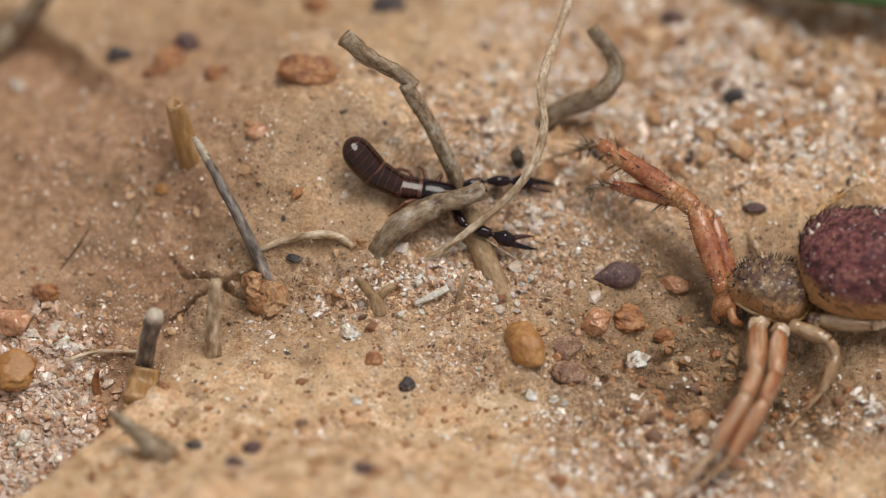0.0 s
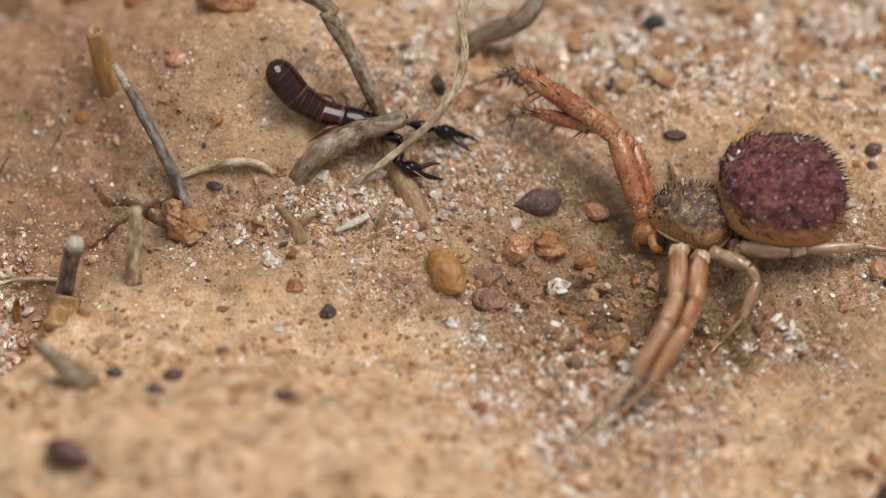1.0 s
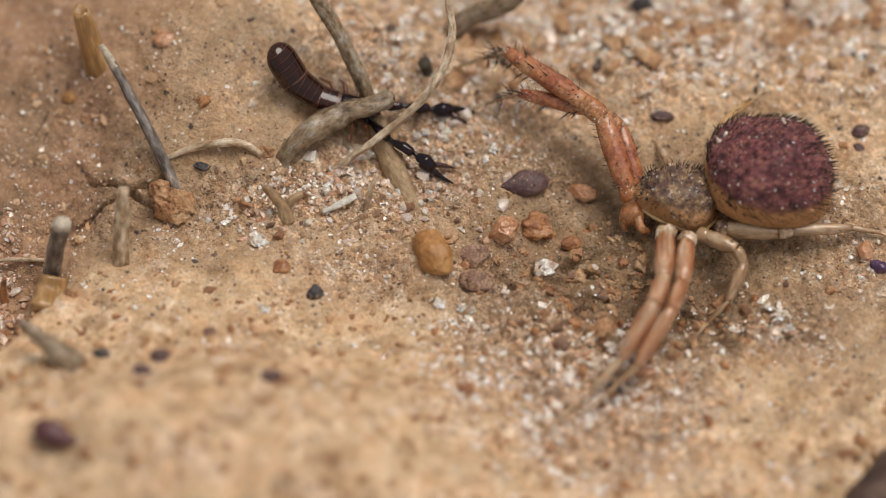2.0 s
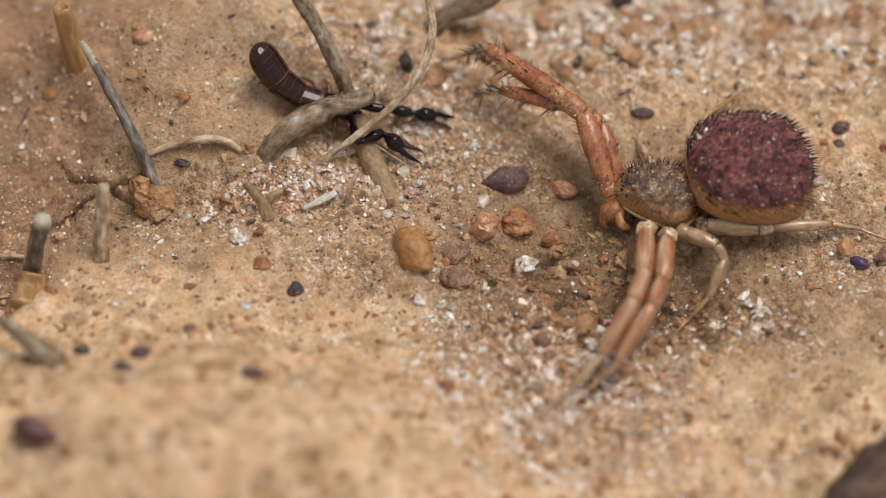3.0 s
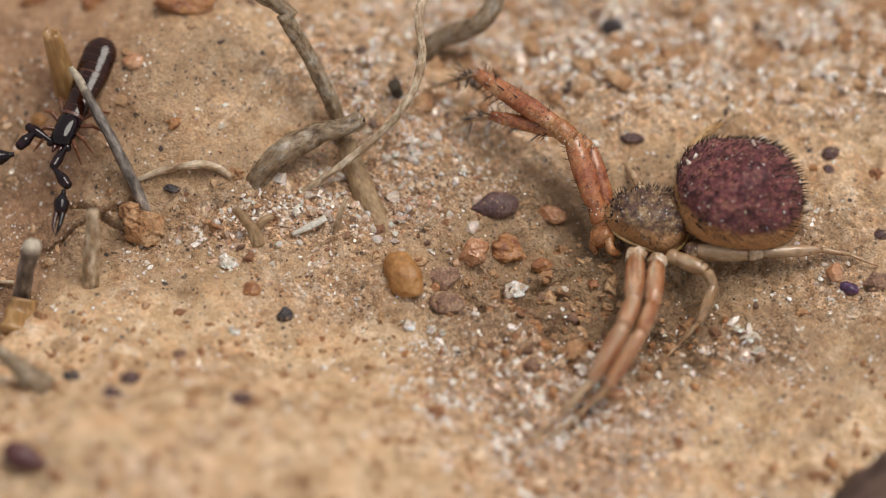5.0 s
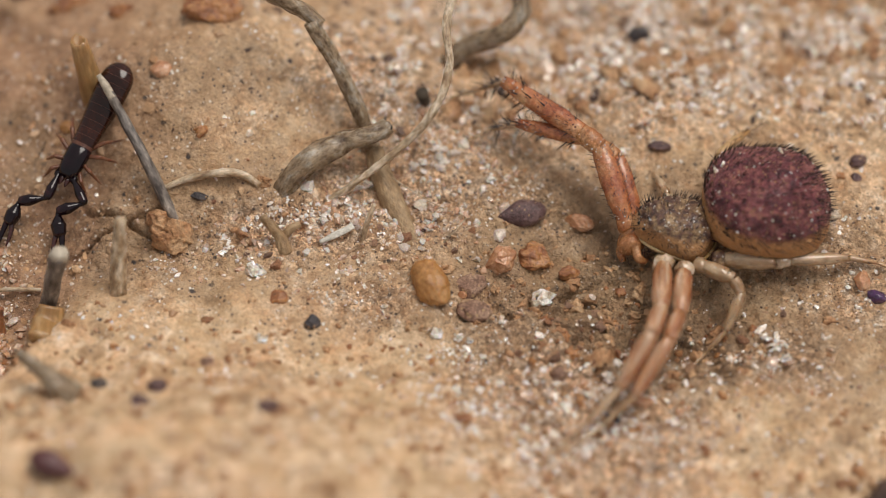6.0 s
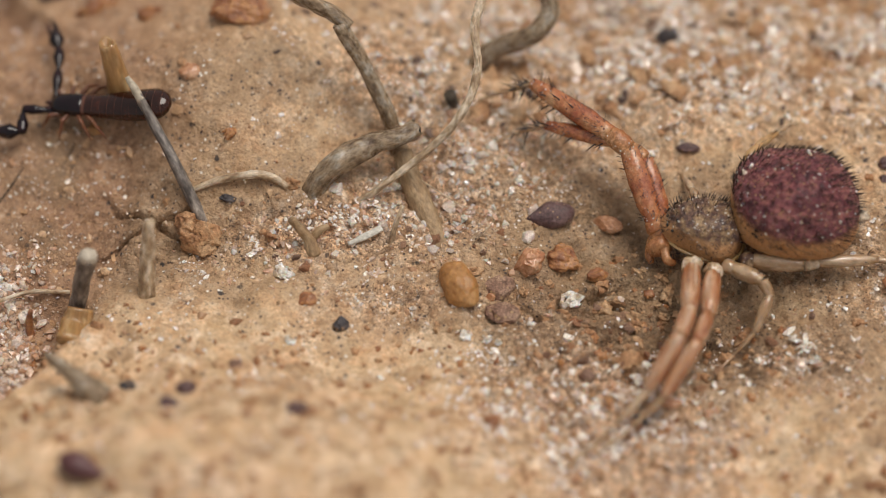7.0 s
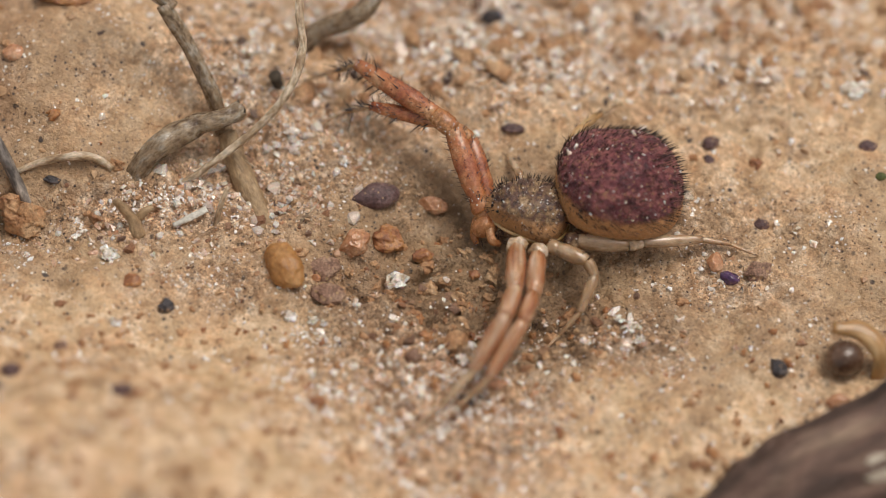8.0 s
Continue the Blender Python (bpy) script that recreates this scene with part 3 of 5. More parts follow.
def build_ground():
    xs, ys = spread(-14.5, 14.5, 0.046, 60000), spread(-9.5, 11.5, 0.05, 60000)
    gx, gy = np.meshgrid(xs, ys)
    x, y = gx.ravel(), gy.ravel()
    near = np.exp(-np.maximum(0, np.hypot(x, y) - 40) / 60)
    z = relief(x, y) * near
    w, h = len(xs), len(ys)
    a = (np.arange(h - 1)[:, None] * w + np.arange(w - 1)[None, :]).ravel()
    quads = np.stack([a, a + 1, a + w + 1, a + w], 1).astype(np.int32)
    me = bpy.data.meshes.new("ground")
    me.vertices.add(len(x))
    me.vertices.foreach_set("co", (np.stack([x, y, z], 1) * MM).ravel())
    me.loops.add(quads.size)
    me.loops.foreach_set("vertex_index", quads.ravel())
    me.polygons.add(len(quads))
    me.polygons.foreach_set("loop_start", np.arange(0, quads.size, 4, dtype=np.int32))
    me.update()
    me.polygons.foreach_set("use_smooth", np.ones(len(quads), bool))
    blotch = 0.55 + 0.6 * vnoise(x, y, 0.9, 3) + 0.35 * vnoise(x, y, 0.35, 5)
    rust = np.clip(0.9 * hollow(x, y) * (0.75 + 0.4 * vnoise(x, y, 1.7, 3)) + 0.85 * heap(x, y, -10.5, 7.0, 3.0, 4.0)
                   + (0.6 * heap(x, y, 2.3, -0.4, 2.6, 1.6) + 1.0 * heap(x, y, 5.0, -2.4, 3.2, 1.5)) * blotch + 0.75 * heap(x, y, -10.0, 2.6, 1.7, 2.4) * (0.7 + 0.5 * vnoise(x, y, 0.8, 2)), 0, 1)
    # soft-edged darker brown by position, mottled by blotch
    brown_patch = np.clip((0.8 * heap(x, y, 2.4, 2.5, 3.0, 0.8) + 0.8 * heap(x, y, 6.0, -2.4, 2.4, 1.0) + 0.2 * heap(x, y, 2.6, -0.4, 1.6, 0.8) + 1.15 * heap(x, y, 3.2, 1.1, 2.1, 1.3) + 0.5 * heap(x, y, 0.9, 1.8, 1.5, 0.6) + 0.6 * heap(x, y, 3.9, -1.3, 1.8, 0.8)
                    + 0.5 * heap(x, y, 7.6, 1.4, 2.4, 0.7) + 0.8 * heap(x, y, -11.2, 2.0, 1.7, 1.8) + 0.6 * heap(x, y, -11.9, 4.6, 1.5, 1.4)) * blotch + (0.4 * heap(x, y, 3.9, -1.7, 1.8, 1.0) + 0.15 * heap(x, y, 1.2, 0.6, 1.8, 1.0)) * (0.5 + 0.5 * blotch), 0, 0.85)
    for name, values in (("dusty", step((-0.6 - y - 0.12 * x + 0.8 * vnoise(x, y, 1.6, 2)) / 2.6) * (1 - hollow(x, y)) + np.clip(1.5 * heap(x, y, 4.8, 6.6, 7.8, 3.4) + heap(x, y, 11.0, 4.0, 3.0, 3.0), 0, 1)), ("sandy", sandiness(x, y) * (0.85 + 0.15 * bare(x, y))), ("rust", rust), ("brown_patch", brown_patch), ("crumbly", crumbliness(x, y))):
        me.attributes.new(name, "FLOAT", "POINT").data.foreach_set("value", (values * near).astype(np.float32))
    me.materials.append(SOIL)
    return tagged(new("ground", me), "dry tan clay crust with rusty and sandy patches", "ground", kind="structure")


build_ground()


def shard(seed, corners=11):
    """A broken grain: the hull of a few chance corners, unit size."""
    r = random.Random(seed)
    bm = bmesh.new()
    for _ in range(corners):
        d = Vector((r.gauss(0, 1), r.gauss(0, 1), r.gauss(0, 1))).normalized()
        bm.verts.new(d * r.uniform(0.8, 1.12))
    hull = bmesh.ops.convex_hull(bm, input=bm.verts)
    bmesh.ops.delete(bm, geom=[v for v in hull["geom_interior"] if isinstance(v, bmesh.types.BMVert)], context="VERTS")
    bmesh.ops.recalc_face_normals(bm, faces=bm.faces)
    return bm


def strewn(rs, count, dens, region):
    """Up to count places in region, thick where dens(x, y) is high."""
    n = count * 14
    x, y = rs.uniform(region[0], region[1], n), rs.uniform(region[2], region[3], n)
    keep = rs.rand(n) < dens(x, y)
    return x[keep][:count], y[keep][:count]


def scatter(name, count, dens, size, material, label, category, seed, sub=1, sink=0.35, flat=0.75, region=(-14, 14, -9, 11), rough=0.5, facets=5, broken=True):
    """Loose grains strewn where dens(x, y) is high, all in one object."""
    rs = np.random.RandomState(seed)
    shapes = []
    for k in range(8):
        bm = shard(seed * 9 + k) if broken else lump(bmesh.new(), (0, 0, 0), (1, 1, 1), sub=sub, rough=rough, seed=seed * 9 + k, facets=facets)
        bm.verts.ensure_lookup_table()
        shapes.append((np.array([v.co for v in bm.verts]), np.array([[v.index for v in f.verts] for f in bm.faces])))
        bm.free()
    x, y = strewn(rs, count, dens, region)
    z = relief(x, y)
    verts, faces, base = [], [], 0
    for px, py, pz in zip(x, y, z):
        v, f = shapes[rs.randint(8)]
        r = size[0] * (size[1] / size[0]) ** (rs.rand() ** 2.2)
        s = r * np.array([rs.uniform(0.55, 1.4), rs.uniform(0.55, 1.4), rs.uniform(0.7, 1.1) * flat])
        a, b = rs.uniform(0, 6.283), rs.uniform(-0.6, 0.6)
        rot = np.array([[math.cos(a), -math.sin(a), 0], [math.sin(a), math.cos(a), 0], [0, 0, 1]]) @ np.array([[math.cos(b), 0, math.sin(b)], [0, 1, 0], [-math.sin(b), 0, math.cos(b)]])
        verts.append((v * s) @ rot.T + (px, py, pz + s[2] * (1 - 2 * sink)))
        faces.append(f + base)
        base += len(v)
    verts, faces = np.concatenate(verts) * MM, np.concatenate(faces).astype(np.int32)
    me = bpy.data.meshes.new(name)
    me.vertices.add(len(verts))
    me.vertices.foreach_set("co", verts.ravel())
    me.loops.add(faces.size)
    me.loops.foreach_set("vertex_index", faces.ravel())
    me.polygons.add(len(faces))
    me.polygons.foreach_set("loop_start", np.arange(0, faces.size, 3, dtype=np.int32))
    me.update()
    me.polygons.foreach_set("use_smooth", np.full(len(faces), not broken))
    me.materials.append(material)
    return tagged(new(name, me), label, category, kind="stuff")


def clumps(x, y):
    return step(vnoise(x, y, 0.8, 3) * 0.8 + vnoise(x, y, 0.35, 6) * 0.5 + 0.4)


def pocket(x, y):
    """The coarse glassy sand that fills the sunken corner before the crust's edge."""
    return hollow(x, y) * step((1.6 - y) / 2.6) * step((-11.2 - x) / 1.6)


def far_slope(x, y):
    return np.clip(1.3 * heap(x, y, 5.0, 7.6, 9.0, 3.0) + 0.5 * heap(x, y, -1.0, 9.8, 3.5, 2.0), 0, 1)


def drifts(x, y):
    """The denser drifts of glassy grains round the fallen twig, before the stretched legs and beside them."""
    return np.clip(1.1 * heap(x, y, -2.3, 2.0, 2.1, 1.1) + 0.9 * heap(x, y, -0.9, 3.9, 1.8, 1.4) + 0.75 * heap(x, y, -5.2, 1.0, 1.8, 0.8) + 1.0 * heap(x, y, 1.8, -3.8, 2.5, 1.6)
                   + 0.6 * heap(x, y, 7.4, -2.3, 1.8, 0.9) + 0.45 * heap(x, y, 4.0, -5.5, 2.2, 1.4), 0, 1)


scatter("quartz_sand", 3000, lambda x, y: (0.02 + 0.9 * sandiness(x, y) ** 2 + 0.2 * hollow(x, y)) * (0.12 + 0.88 * clumps(x, y)), (0.03, 0.11), QUARTZ, "loose pale glassy quartz sand grains on the clay", "sand", 11, sink=0.5, flat=0.6)
scatter("warm_sand", 1700, lambda x, y: (0.025 + 0.4 * sandiness(x, y) * clumps(x, y)) * bare(x, y) + 0.35 * hollow(x, y) * clumps(x, y), (0.04, 0.15), SAND, "loose orange and tan sand grains on the clay", "sand", 12, sink=0.55, flat=0.7)
scatter("dark_grit", 8000, lambda x, y: (0.12 + 0.5 * clumps(x, y)) * (0.35 + 0.4 * sandiness(x, y)) * bare(x, y) * (1 - 0.85 * step((-0.8 - y - 0.3 * x) / 2.4)), (0.010, 0.042), GRIT, "fine dark grit specks stuck in the clay", "grit", 13, sink=0.5)
scatter("fine_sand", 16000, lambda x, y: (0.03 + 0.8 * sandiness(x, y) * clumps(x, y)) * bare(x, y) + 0.3 * hollow(x, y), (0.016, 0.05), SAND, "fine tan sand dust on the crust", "sand", 14, sink=0.5)
scatter("glassy_dust", 8000, lambda x, y: 0.05 + 0.9 * sandiness(x, y) ** 1.5 * clumps(x, y) + 0.15 * hollow(x, y), (0.015, 0.05), QUARTZ, "fine glittering quartz dust on the crust", "sand", 16, sink=0.45)
scatter("white_crystals", 6500, lambda x, y: (0.35 * sandiness(x, y) + 1.5 * heap(x, y, 2.0, -4.0, 2.6, 2.0) + 1.0 * heap(x, y, -6.0, 0.9, 1.7, 0.7) + 0.9 * heap(x, y, 0.5, -1.6, 1.8, 1.0) + 0.7 * heap(x, y, -2.4, 2.0, 1.8, 1.0)) * step(vnoise(x, y, 0.75, 1) * 2.2 - 0.15 + 0.8 * vnoise(x, y, 0.3, 2)), (0.022, 0.10), WHITE, "clusters of white crystalline grains on the crust", "sand", 17, sink=0.42, flat=0.65)
scatter("mixed_grains", 3800, lambda x, y: drifts(x, y) * (0.2 + 0.8 * clumps(x, y)), (0.04, 0.15), MIXED, "dense patches of glassy mixed sand grains", "sand", 21, sink=0.5, flat=0.7)
scatter("clay_crumbs", 420, lambda x, y: 0.012 + 0.9 * heap(x, y, 2.6, -0.4, 2.4, 1.2) + 0.6 * heap(x, y, 5.0, -2.2, 2.5, 1.0) + 0.4 * heap(x, y, -8.4, 1.4, 1.6, 0.8), (0.05, 0.19), CLOD, "crumbs of rusty clay on the crust", "clay", 18, sub=3, rough=1.0, facets=3, sink=0.55, broken=False)
scatter("brown_crumbs", 420, lambda x, y: 0.02 + 1.5 * heap(x, y, 3.7, -1.6, 2.2, 1.1) + 0.6 * step((-1 - y) / 2), (0.05, 0.14), BROWN, "small dark brown crumbs strewn over the crust", "grit", 19, sub=3, rough=1.0, facets=3, sink=0.55, broken=False)
scatter("fore_crumbs", 420, lambda x, y: step((-1.2 - y - 0.2 * x) / 2.5), (0.05, 0.15), CLOD, "brown crumbs stuck on the near mound", "clay", 24, sub=2, rough=1.0, facets=3, sink=0.5, broken=False, region=(-12, 10, -9, 0))
scatter("fore_glints", 420, lambda x, y: (0.25 + 0.75 * clumps(x, y)) * step((0.6 - y) / 2.0), (0.03, 0.10), WHITE, "white glassy grains on the near mound", "sand", 25, sink=0.4, region=(-11, 12, -9, 1))
scatter("pocket_sand", 5200, lambda x, y: pocket(x, y), (0.06, 0.19), MIXED, "coarse glassy sand filling the hollow", "sand", 15, sink=0.35, flat=0.8, region=(-16, -10, -8, 3))
scatter("slope_grains", 1300, lambda x, y: far_slope(x, y) * (0.2 + 0.8 * clumps(x, y)), (0.07, 0.27), QUARTZ, "coarse pale grains sunk in the far sandy slope", "sand", 20, sink=0.6, flat=0.6, region=(-2.5, 15, 4.5, 13))
scatter("slope_crumbs", 420, lambda x, y: far_slope(x, y) * (1.1 - 0.9 * clumps(x, y)), (0.12, 0.34), CLOD, "rusty clay crumbs sunk in the far sandy slope", "clay", 22, sub=2, sink=0.62, flat=0.6, region=(-1, 15, 4.8, 13), broken=False, rough=0.9, facets=3)
scatter("slope_crystals", 500, lambda x, y: far_slope(x, y) * clumps(x, y), (0.05, 0.20), WHITE, "white grains sunk in the far sandy slope", "sand", 26, sink=0.58, flat=0.6, region=(-2.5, 15, 4.5, 13))
scatter("slope_grit", 300, lambda x, y: far_slope(x, y), (0.06, 0.22), GRIT, "dark grains sunk in the far sandy slope", "grit", 23, sink=0.55, flat=0.6, region=(-8, 15, 4, 13))


def single_grains(name, count, dens, size, material, label, seed, region, sink=0.42):
    """Grains large enough to pick up one by one, each a thing of its own; alike ones share a mesh."""
    rs = np.random.RandomState(seed)
    meshes = [mesh_of(name, shard(seed * 17 + k, 13), material, False) for k in range(9)]
    for x, y in zip(*strewn(rs, count, dens, region)):
        r = size[0] * (size[1] / size[0]) ** (rs.rand() ** 1.6)
        ob = new(name, meshes[rs.randint(9)])
        ob.scale = (r * rs.uniform(0.75, 1.3), r * rs.uniform(0.75, 1.3), r * rs.uniform(0.6, 0.9))
        ob.rotation_euler = (rs.uniform(-0.4, 0.4), rs.uniform(-0.4, 0.4), rs.uniform(0, 6.28))
        ob.location = on_ground(x, y, ob.scale.z * (1 - 2 * sink)) * MM
        tagged(ob, label, "sand grain", "loose grains on the crust")


single_grains("quartz_grain", 130, lambda x, y: heap(x, y, -2.2, 2.0, 1.8, 1.0) + 0.7 * heap(x, y, -0.8, 3.6, 1.4, 1.2) + 0.4 * heap(x, y, -5.2, 1.0, 1.4, 0.6), (0.08, 0.20), GLASSY, "glassy translucent quartz grain among the sand", 31, (-8, 2.5, -0.5, 6))
single_grains("quartz_grain", 90, lambda x, y: heap(x, y, 1.8, -3.6, 2.4, 1.4) + 0.6 * heap(x, y, 7.2, -2.0, 1.4, 0.7), (0.07, 0.16), WHITE, "whitish crystalline quartz grain on the crust", 32, (-2, 10, -7, -0.8))
single_grains("earth_crumb", 75, lambda x, y: heap(x, y, 3.2, -1.4, 2.4, 1.2) + 0.3 * heap(x, y, -4.0, 1.2, 3.0, 1.2), (0.08, 0.22), CRUMB, "dark rusty crumb of earth and stone", 33, (-8, 9, -4, 3), 0.5)


# ---- stones that can be told apart ----
def stone(name, at, size, material, label, turn=0, facets=6, rough=0.15, seed=1, sink=0.4, category="pebble", group="pebbles on the crust", tilt=0, pointed=0.0, sub=4):
    a, b, c = size
    facets = facets // 2 if material in (AMBER, BROWN) else facets
    if material in (SLATE, PLUM, MAUVE):
        sink, rough = sink + 0.05, rough + (0 if material is PLUM else 0.12)
    base = on_ground(at[0], at[1])
    at = (base.x, base.y, base.z + c * (1 - 2 * sink))
    if material is CLEAR:
        # a broken crust: splinters grown round a core
        r, whole, ob = random.Random(seed), Matrix.LocRotScale(Vector(at), Euler((radians(tilt), 0, radians(turn))), Vector(size)), None
        for k in range(6):
            piece = shard(seed * 7 + k, 12)
            wide = 0.75 if k == 0 else 0.5
            off = Vector((0, 0, 0)) if k == 0 else Vector((math.cos(k * 1.26 + seed), math.sin(k * 1.26 + seed), r.uniform(-0.2, 0.3))) * 0.55
            piece.transform(whole @ Matrix.LocRotScale(off, Euler((r.uniform(-1, 1), r.uniform(-1, 1), r.uniform(0, 6))), Vector((wide, wide * r.uniform(0.6, 0.9), wide * r.uniform(0.7, 1)))))
            if k == 0:
                ob = thing(name, piece, material, base, label, category, group, smooth=False)
            else:
                piece.transform(Matrix.Translation(-base))
                part("splinter", piece, material, ob, smooth=False)
        return ob
    bm = lump(bmesh.new(), at, size, (tilt, 0, turn), sub, rough, seed, facets, pointed)
    return thing(name, bm, material, base, label, category, group)


stone("amber_pebble", (-1.18, -0.24), (0.66, 0.45, 0.40), AMBER, "smooth amber-brown oval pebble lying on the clay", turn=-66, facets=0, rough=0.12, seed=3, sub=5, sink=0.33)
stone("plum_pebble", (1.11, 1.95), (0.60, 0.36, 0.30), PLUM, "dark plum-grey angular pebble with a point", turn=188, facets=3, rough=0.06, seed=5, sub=5, sink=0.33, pointed=0.4)
stone("peach_pebble", (0.55, 0.54), (0.40, 0.33, 0.30), PEACH, "peach-coloured angular pebble on the clay", turn=60, facets=4, seed=8, sub=5, rough=0.3, sink=0.44)
stone("brown_pebble", (1.36, 0.86), (0.46, 0.36, 0.28), BROWN, "rusty brown crumbly pebble", turn=-20, facets=6, seed=9, sub=5, rough=0.28, sink=0.5)
stone("brown_pebble", (2.29, 0.43), (0.26, 0.2, 0.18), BROWN, "small rusty brown crumb in the clay", turn=10, facets=6, seed=10, rough=0.3, sink=0.45)
stone("mauve_pebble", (-0.20, -0.15), (0.40, 0.33, 0.16), MAUVE, "dull mauve pebble sunk in the clay", turn=30, facets=5, seed=11, sink=0.42)
stone("mauve_pebble", (-0.08, -0.85), (0.42, 0.28, 0.12), MAUVE, "dull mauve pebble sunk in the clay", turn=-10, facets=5, seed=12, sink=0.42)
stone("red_pebble", (-0.38, -0.39), (0.14, 0.12, 0.12), PEACH, "small brick-red crumb on the clay", facets=5, seed=13)
stone("quartz_pebble", (1.56, -0.39), (0.40, 0.30, 0.24), CLEAR, "milky broken quartz pebble", turn=8, facets=10, seed=14, sub=5, rough=0.6, sink=0.35)
stone("peach_pebble", (2.53, 1.85), (0.38, 0.24, 0.22), PEACH, "glossy peach-tan pebble beside the animal", turn=-12, facets=5, seed=15, sub=5)
stone("quartz_pebble", (-1.06, -1.51), (0.25, 0.21, 0.14), CLEAR, "rounded milky quartz grain", turn=-30, facets=4, seed=16, sink=0.38, rough=0.5)
stone("quartz_pebble", (-0.47, -1.59), (0.17, 0.15, 0.12), CLEAR, "rounded milky quartz grain", turn=20, facets=5, seed=17, sink=0.38, rough=0.5)
stone("quartz_pebble", (-0.20, -1.71), (0.12, 0.11, 0.1), CLEAR, "small milky quartz grain", turn=20, facets=5, seed=18, sink=0.38, rough=0.5)
stone("quartz_pebble", (0.31, 2.86), (0.17, 0.17, 0.15), CLEAR, "bright white quartz grain", facets=6, seed=19, sink=0.33, rough=0.5)
stone("quartz_pebble", (0.91, 3.32), (0.09, 0.08, 0.08), CLEAR, "tiny bright quartz grain", facets=6, seed=20, sink=0.38, rough=0.5)
stone("quartz_pebble", (7.32, -1.87), (0.28, 0.2, 0.16), CLEAR, "broken milky quartz grain", turn=40, facets=8, seed=21, sink=0.38, rough=0.5)
stone("quartz_pebble", (7.56, -2.19), (0.2, 0.2, 0.16), CLEAR, "broken milky quartz grain", turn=10, facets=8, seed=22, sink=0.38, rough=0.5)
stone("quartz_pebble", (7.08, -1.58), (0.2, 0.12, 0.1), CLEAR, "broken milky quartz grain", turn=-30, facets=8, seed=23, sink=0.38, rough=0.5)
stone("quartz_pebble", (-5.53, 0.13), (0.34, 0.27, 0.24), CLEAR, "flat crust of milky quartz grains", turn=-30, facets=8, seed=24, sink=0.4, rough=0.5)
stone("clay_clod", (-7.68, 1.24), (0.58, 0.5, 0.55), CLOD, "crumbled reddish clay clod at the twig's foot", turn=-30, facets=9, rough=0.55, seed=25, sub=5, sink=0.33, category="clod", group="")
stone("clay_clod", (-8.05, 1.65), (0.32, 0.24, 0.26), CLOD, "small clay crumb on the crack's edge", turn=20, facets=7, rough=0.4, seed=26, category="clod", group="")
stone("black_pebble", (-4.08, -1.31), (0.23, 0.17, 0.15), SLATE, "shiny black broken grain", turn=30, facets=9, seed=27, rough=0.3)
stone("black_pebble", (-6.98, 2.13), (0.2, 0.12, 0.1), SLATE, "flat black grain on the clay", turn=-8, facets=6, seed=28)
stone("black_pebble", (4.13, 7.37), (0.28, 0.24, 0.24), SLATE, "blue-black round grain on the clay", facets=4, seed=29)
stone("black_pebble", (9.58, 3.51), (0.24, 0.18, 0.16), PLUM, "dark angular grain on the clay", turn=25, facets=7, seed=30)
stone("black_pebble", (9.52, 3.03), (0.16, 0.12, 0.12), PLUM, "dark angular grain on the clay", turn=-25, facets=7, seed=31)
stone("plum_pebble", (4.58, 3.85), (0.3, 0.14, 0.14), PLUM, "thin plum-grey chip on the clay", turn=-4, facets=5, seed=32)
stone("violet_pebble", (9.87, -0.34), (0.29, 0.18, 0.15), VIOLET, "vivid violet crystalline grain", turn=-14, facets=8, seed=33, group="")
stone("mauve_pebble", (10.61, -0.21), (0.36, 0.24, 0.2), MAUVE, "dark mauve rough pebble", turn=15, facets=6, seed=34, rough=0.3)
stone("peach_pebble", (9.55, 0.09), (0.2, 0.3, 0.2), PEACH, "upright peach grain on the clay", turn=8, facets=6, seed=35)
stone("orange_pebble", (-6.83, 7.08), (0.78, 0.50, 0.40), BROWN, "large rough orange-brown pebble", turn=-6, facets=4, rough=0.3, seed=36, sub=5)
stone("peach_pebble", (-7.99, 5.31), (0.3, 0.26, 0.16), PEACH, "pink-orange grain sunk in clay", facets=5, seed=37, sink=0.6)
stone("amber_pebble", (-10.43, 4.34), (0.2, 0.17, 0.1), AMBER, "small orange grain sunk in clay", facets=4, seed=38, sink=0.4)
stone("black_pebble", (-4.89, 10.71), (0.5, 0.34, 0.3), SLATE, "round blackish pebble on the clay", facets=4, seed=39)
stone("black_pebble", (2.62, 10.54), (0.34, 0.26, 0.24), PLUM, "dark blurred grain on the clay", facets=5, seed=40)
stone("black_pebble", (2.82, 9.55), (0.2, 0.16, 0.16), PLUM, "dark blurred grain on the clay", facets=5, seed=41)
stone("plum_pebble", (-5.01, -4.77), (0.26, 0.24, 0.22), PLUM, "small plum-brown round grain", facets=3, seed=42)
stone("plum_pebble", (-7.72, -3.83), (0.24, 0.2, 0.2), PLUM, "small plum-brown round grain", facets=3, seed=43)
stone("black_pebble", (-8.09, -4.49), (0.26, 0.22, 0.2), PLUM, "dark crumb in pale clay", facets=6, seed=44, rough=0.3)
stone("black_pebble", (-9.17, -3.62), (0.2, 0.2, 0.18), SLATE, "small dark grain on the clay", facets=5, seed=45)
stone("purple_seed", (-10.07, -6.56), (0.52, 0.34, 0.32), SEED, "smooth purple-brown teardrop seed", turn=-24, facets=0, rough=0.05, seed=46, sub=5, sink=0.12, category="seed", group="", pointed=0.55)
stone("mauve_pebble", (-6.61, -2.83), (0.18, 0.14, 0.1), MAUVE, "small dusky red grain", facets=4, seed=47)
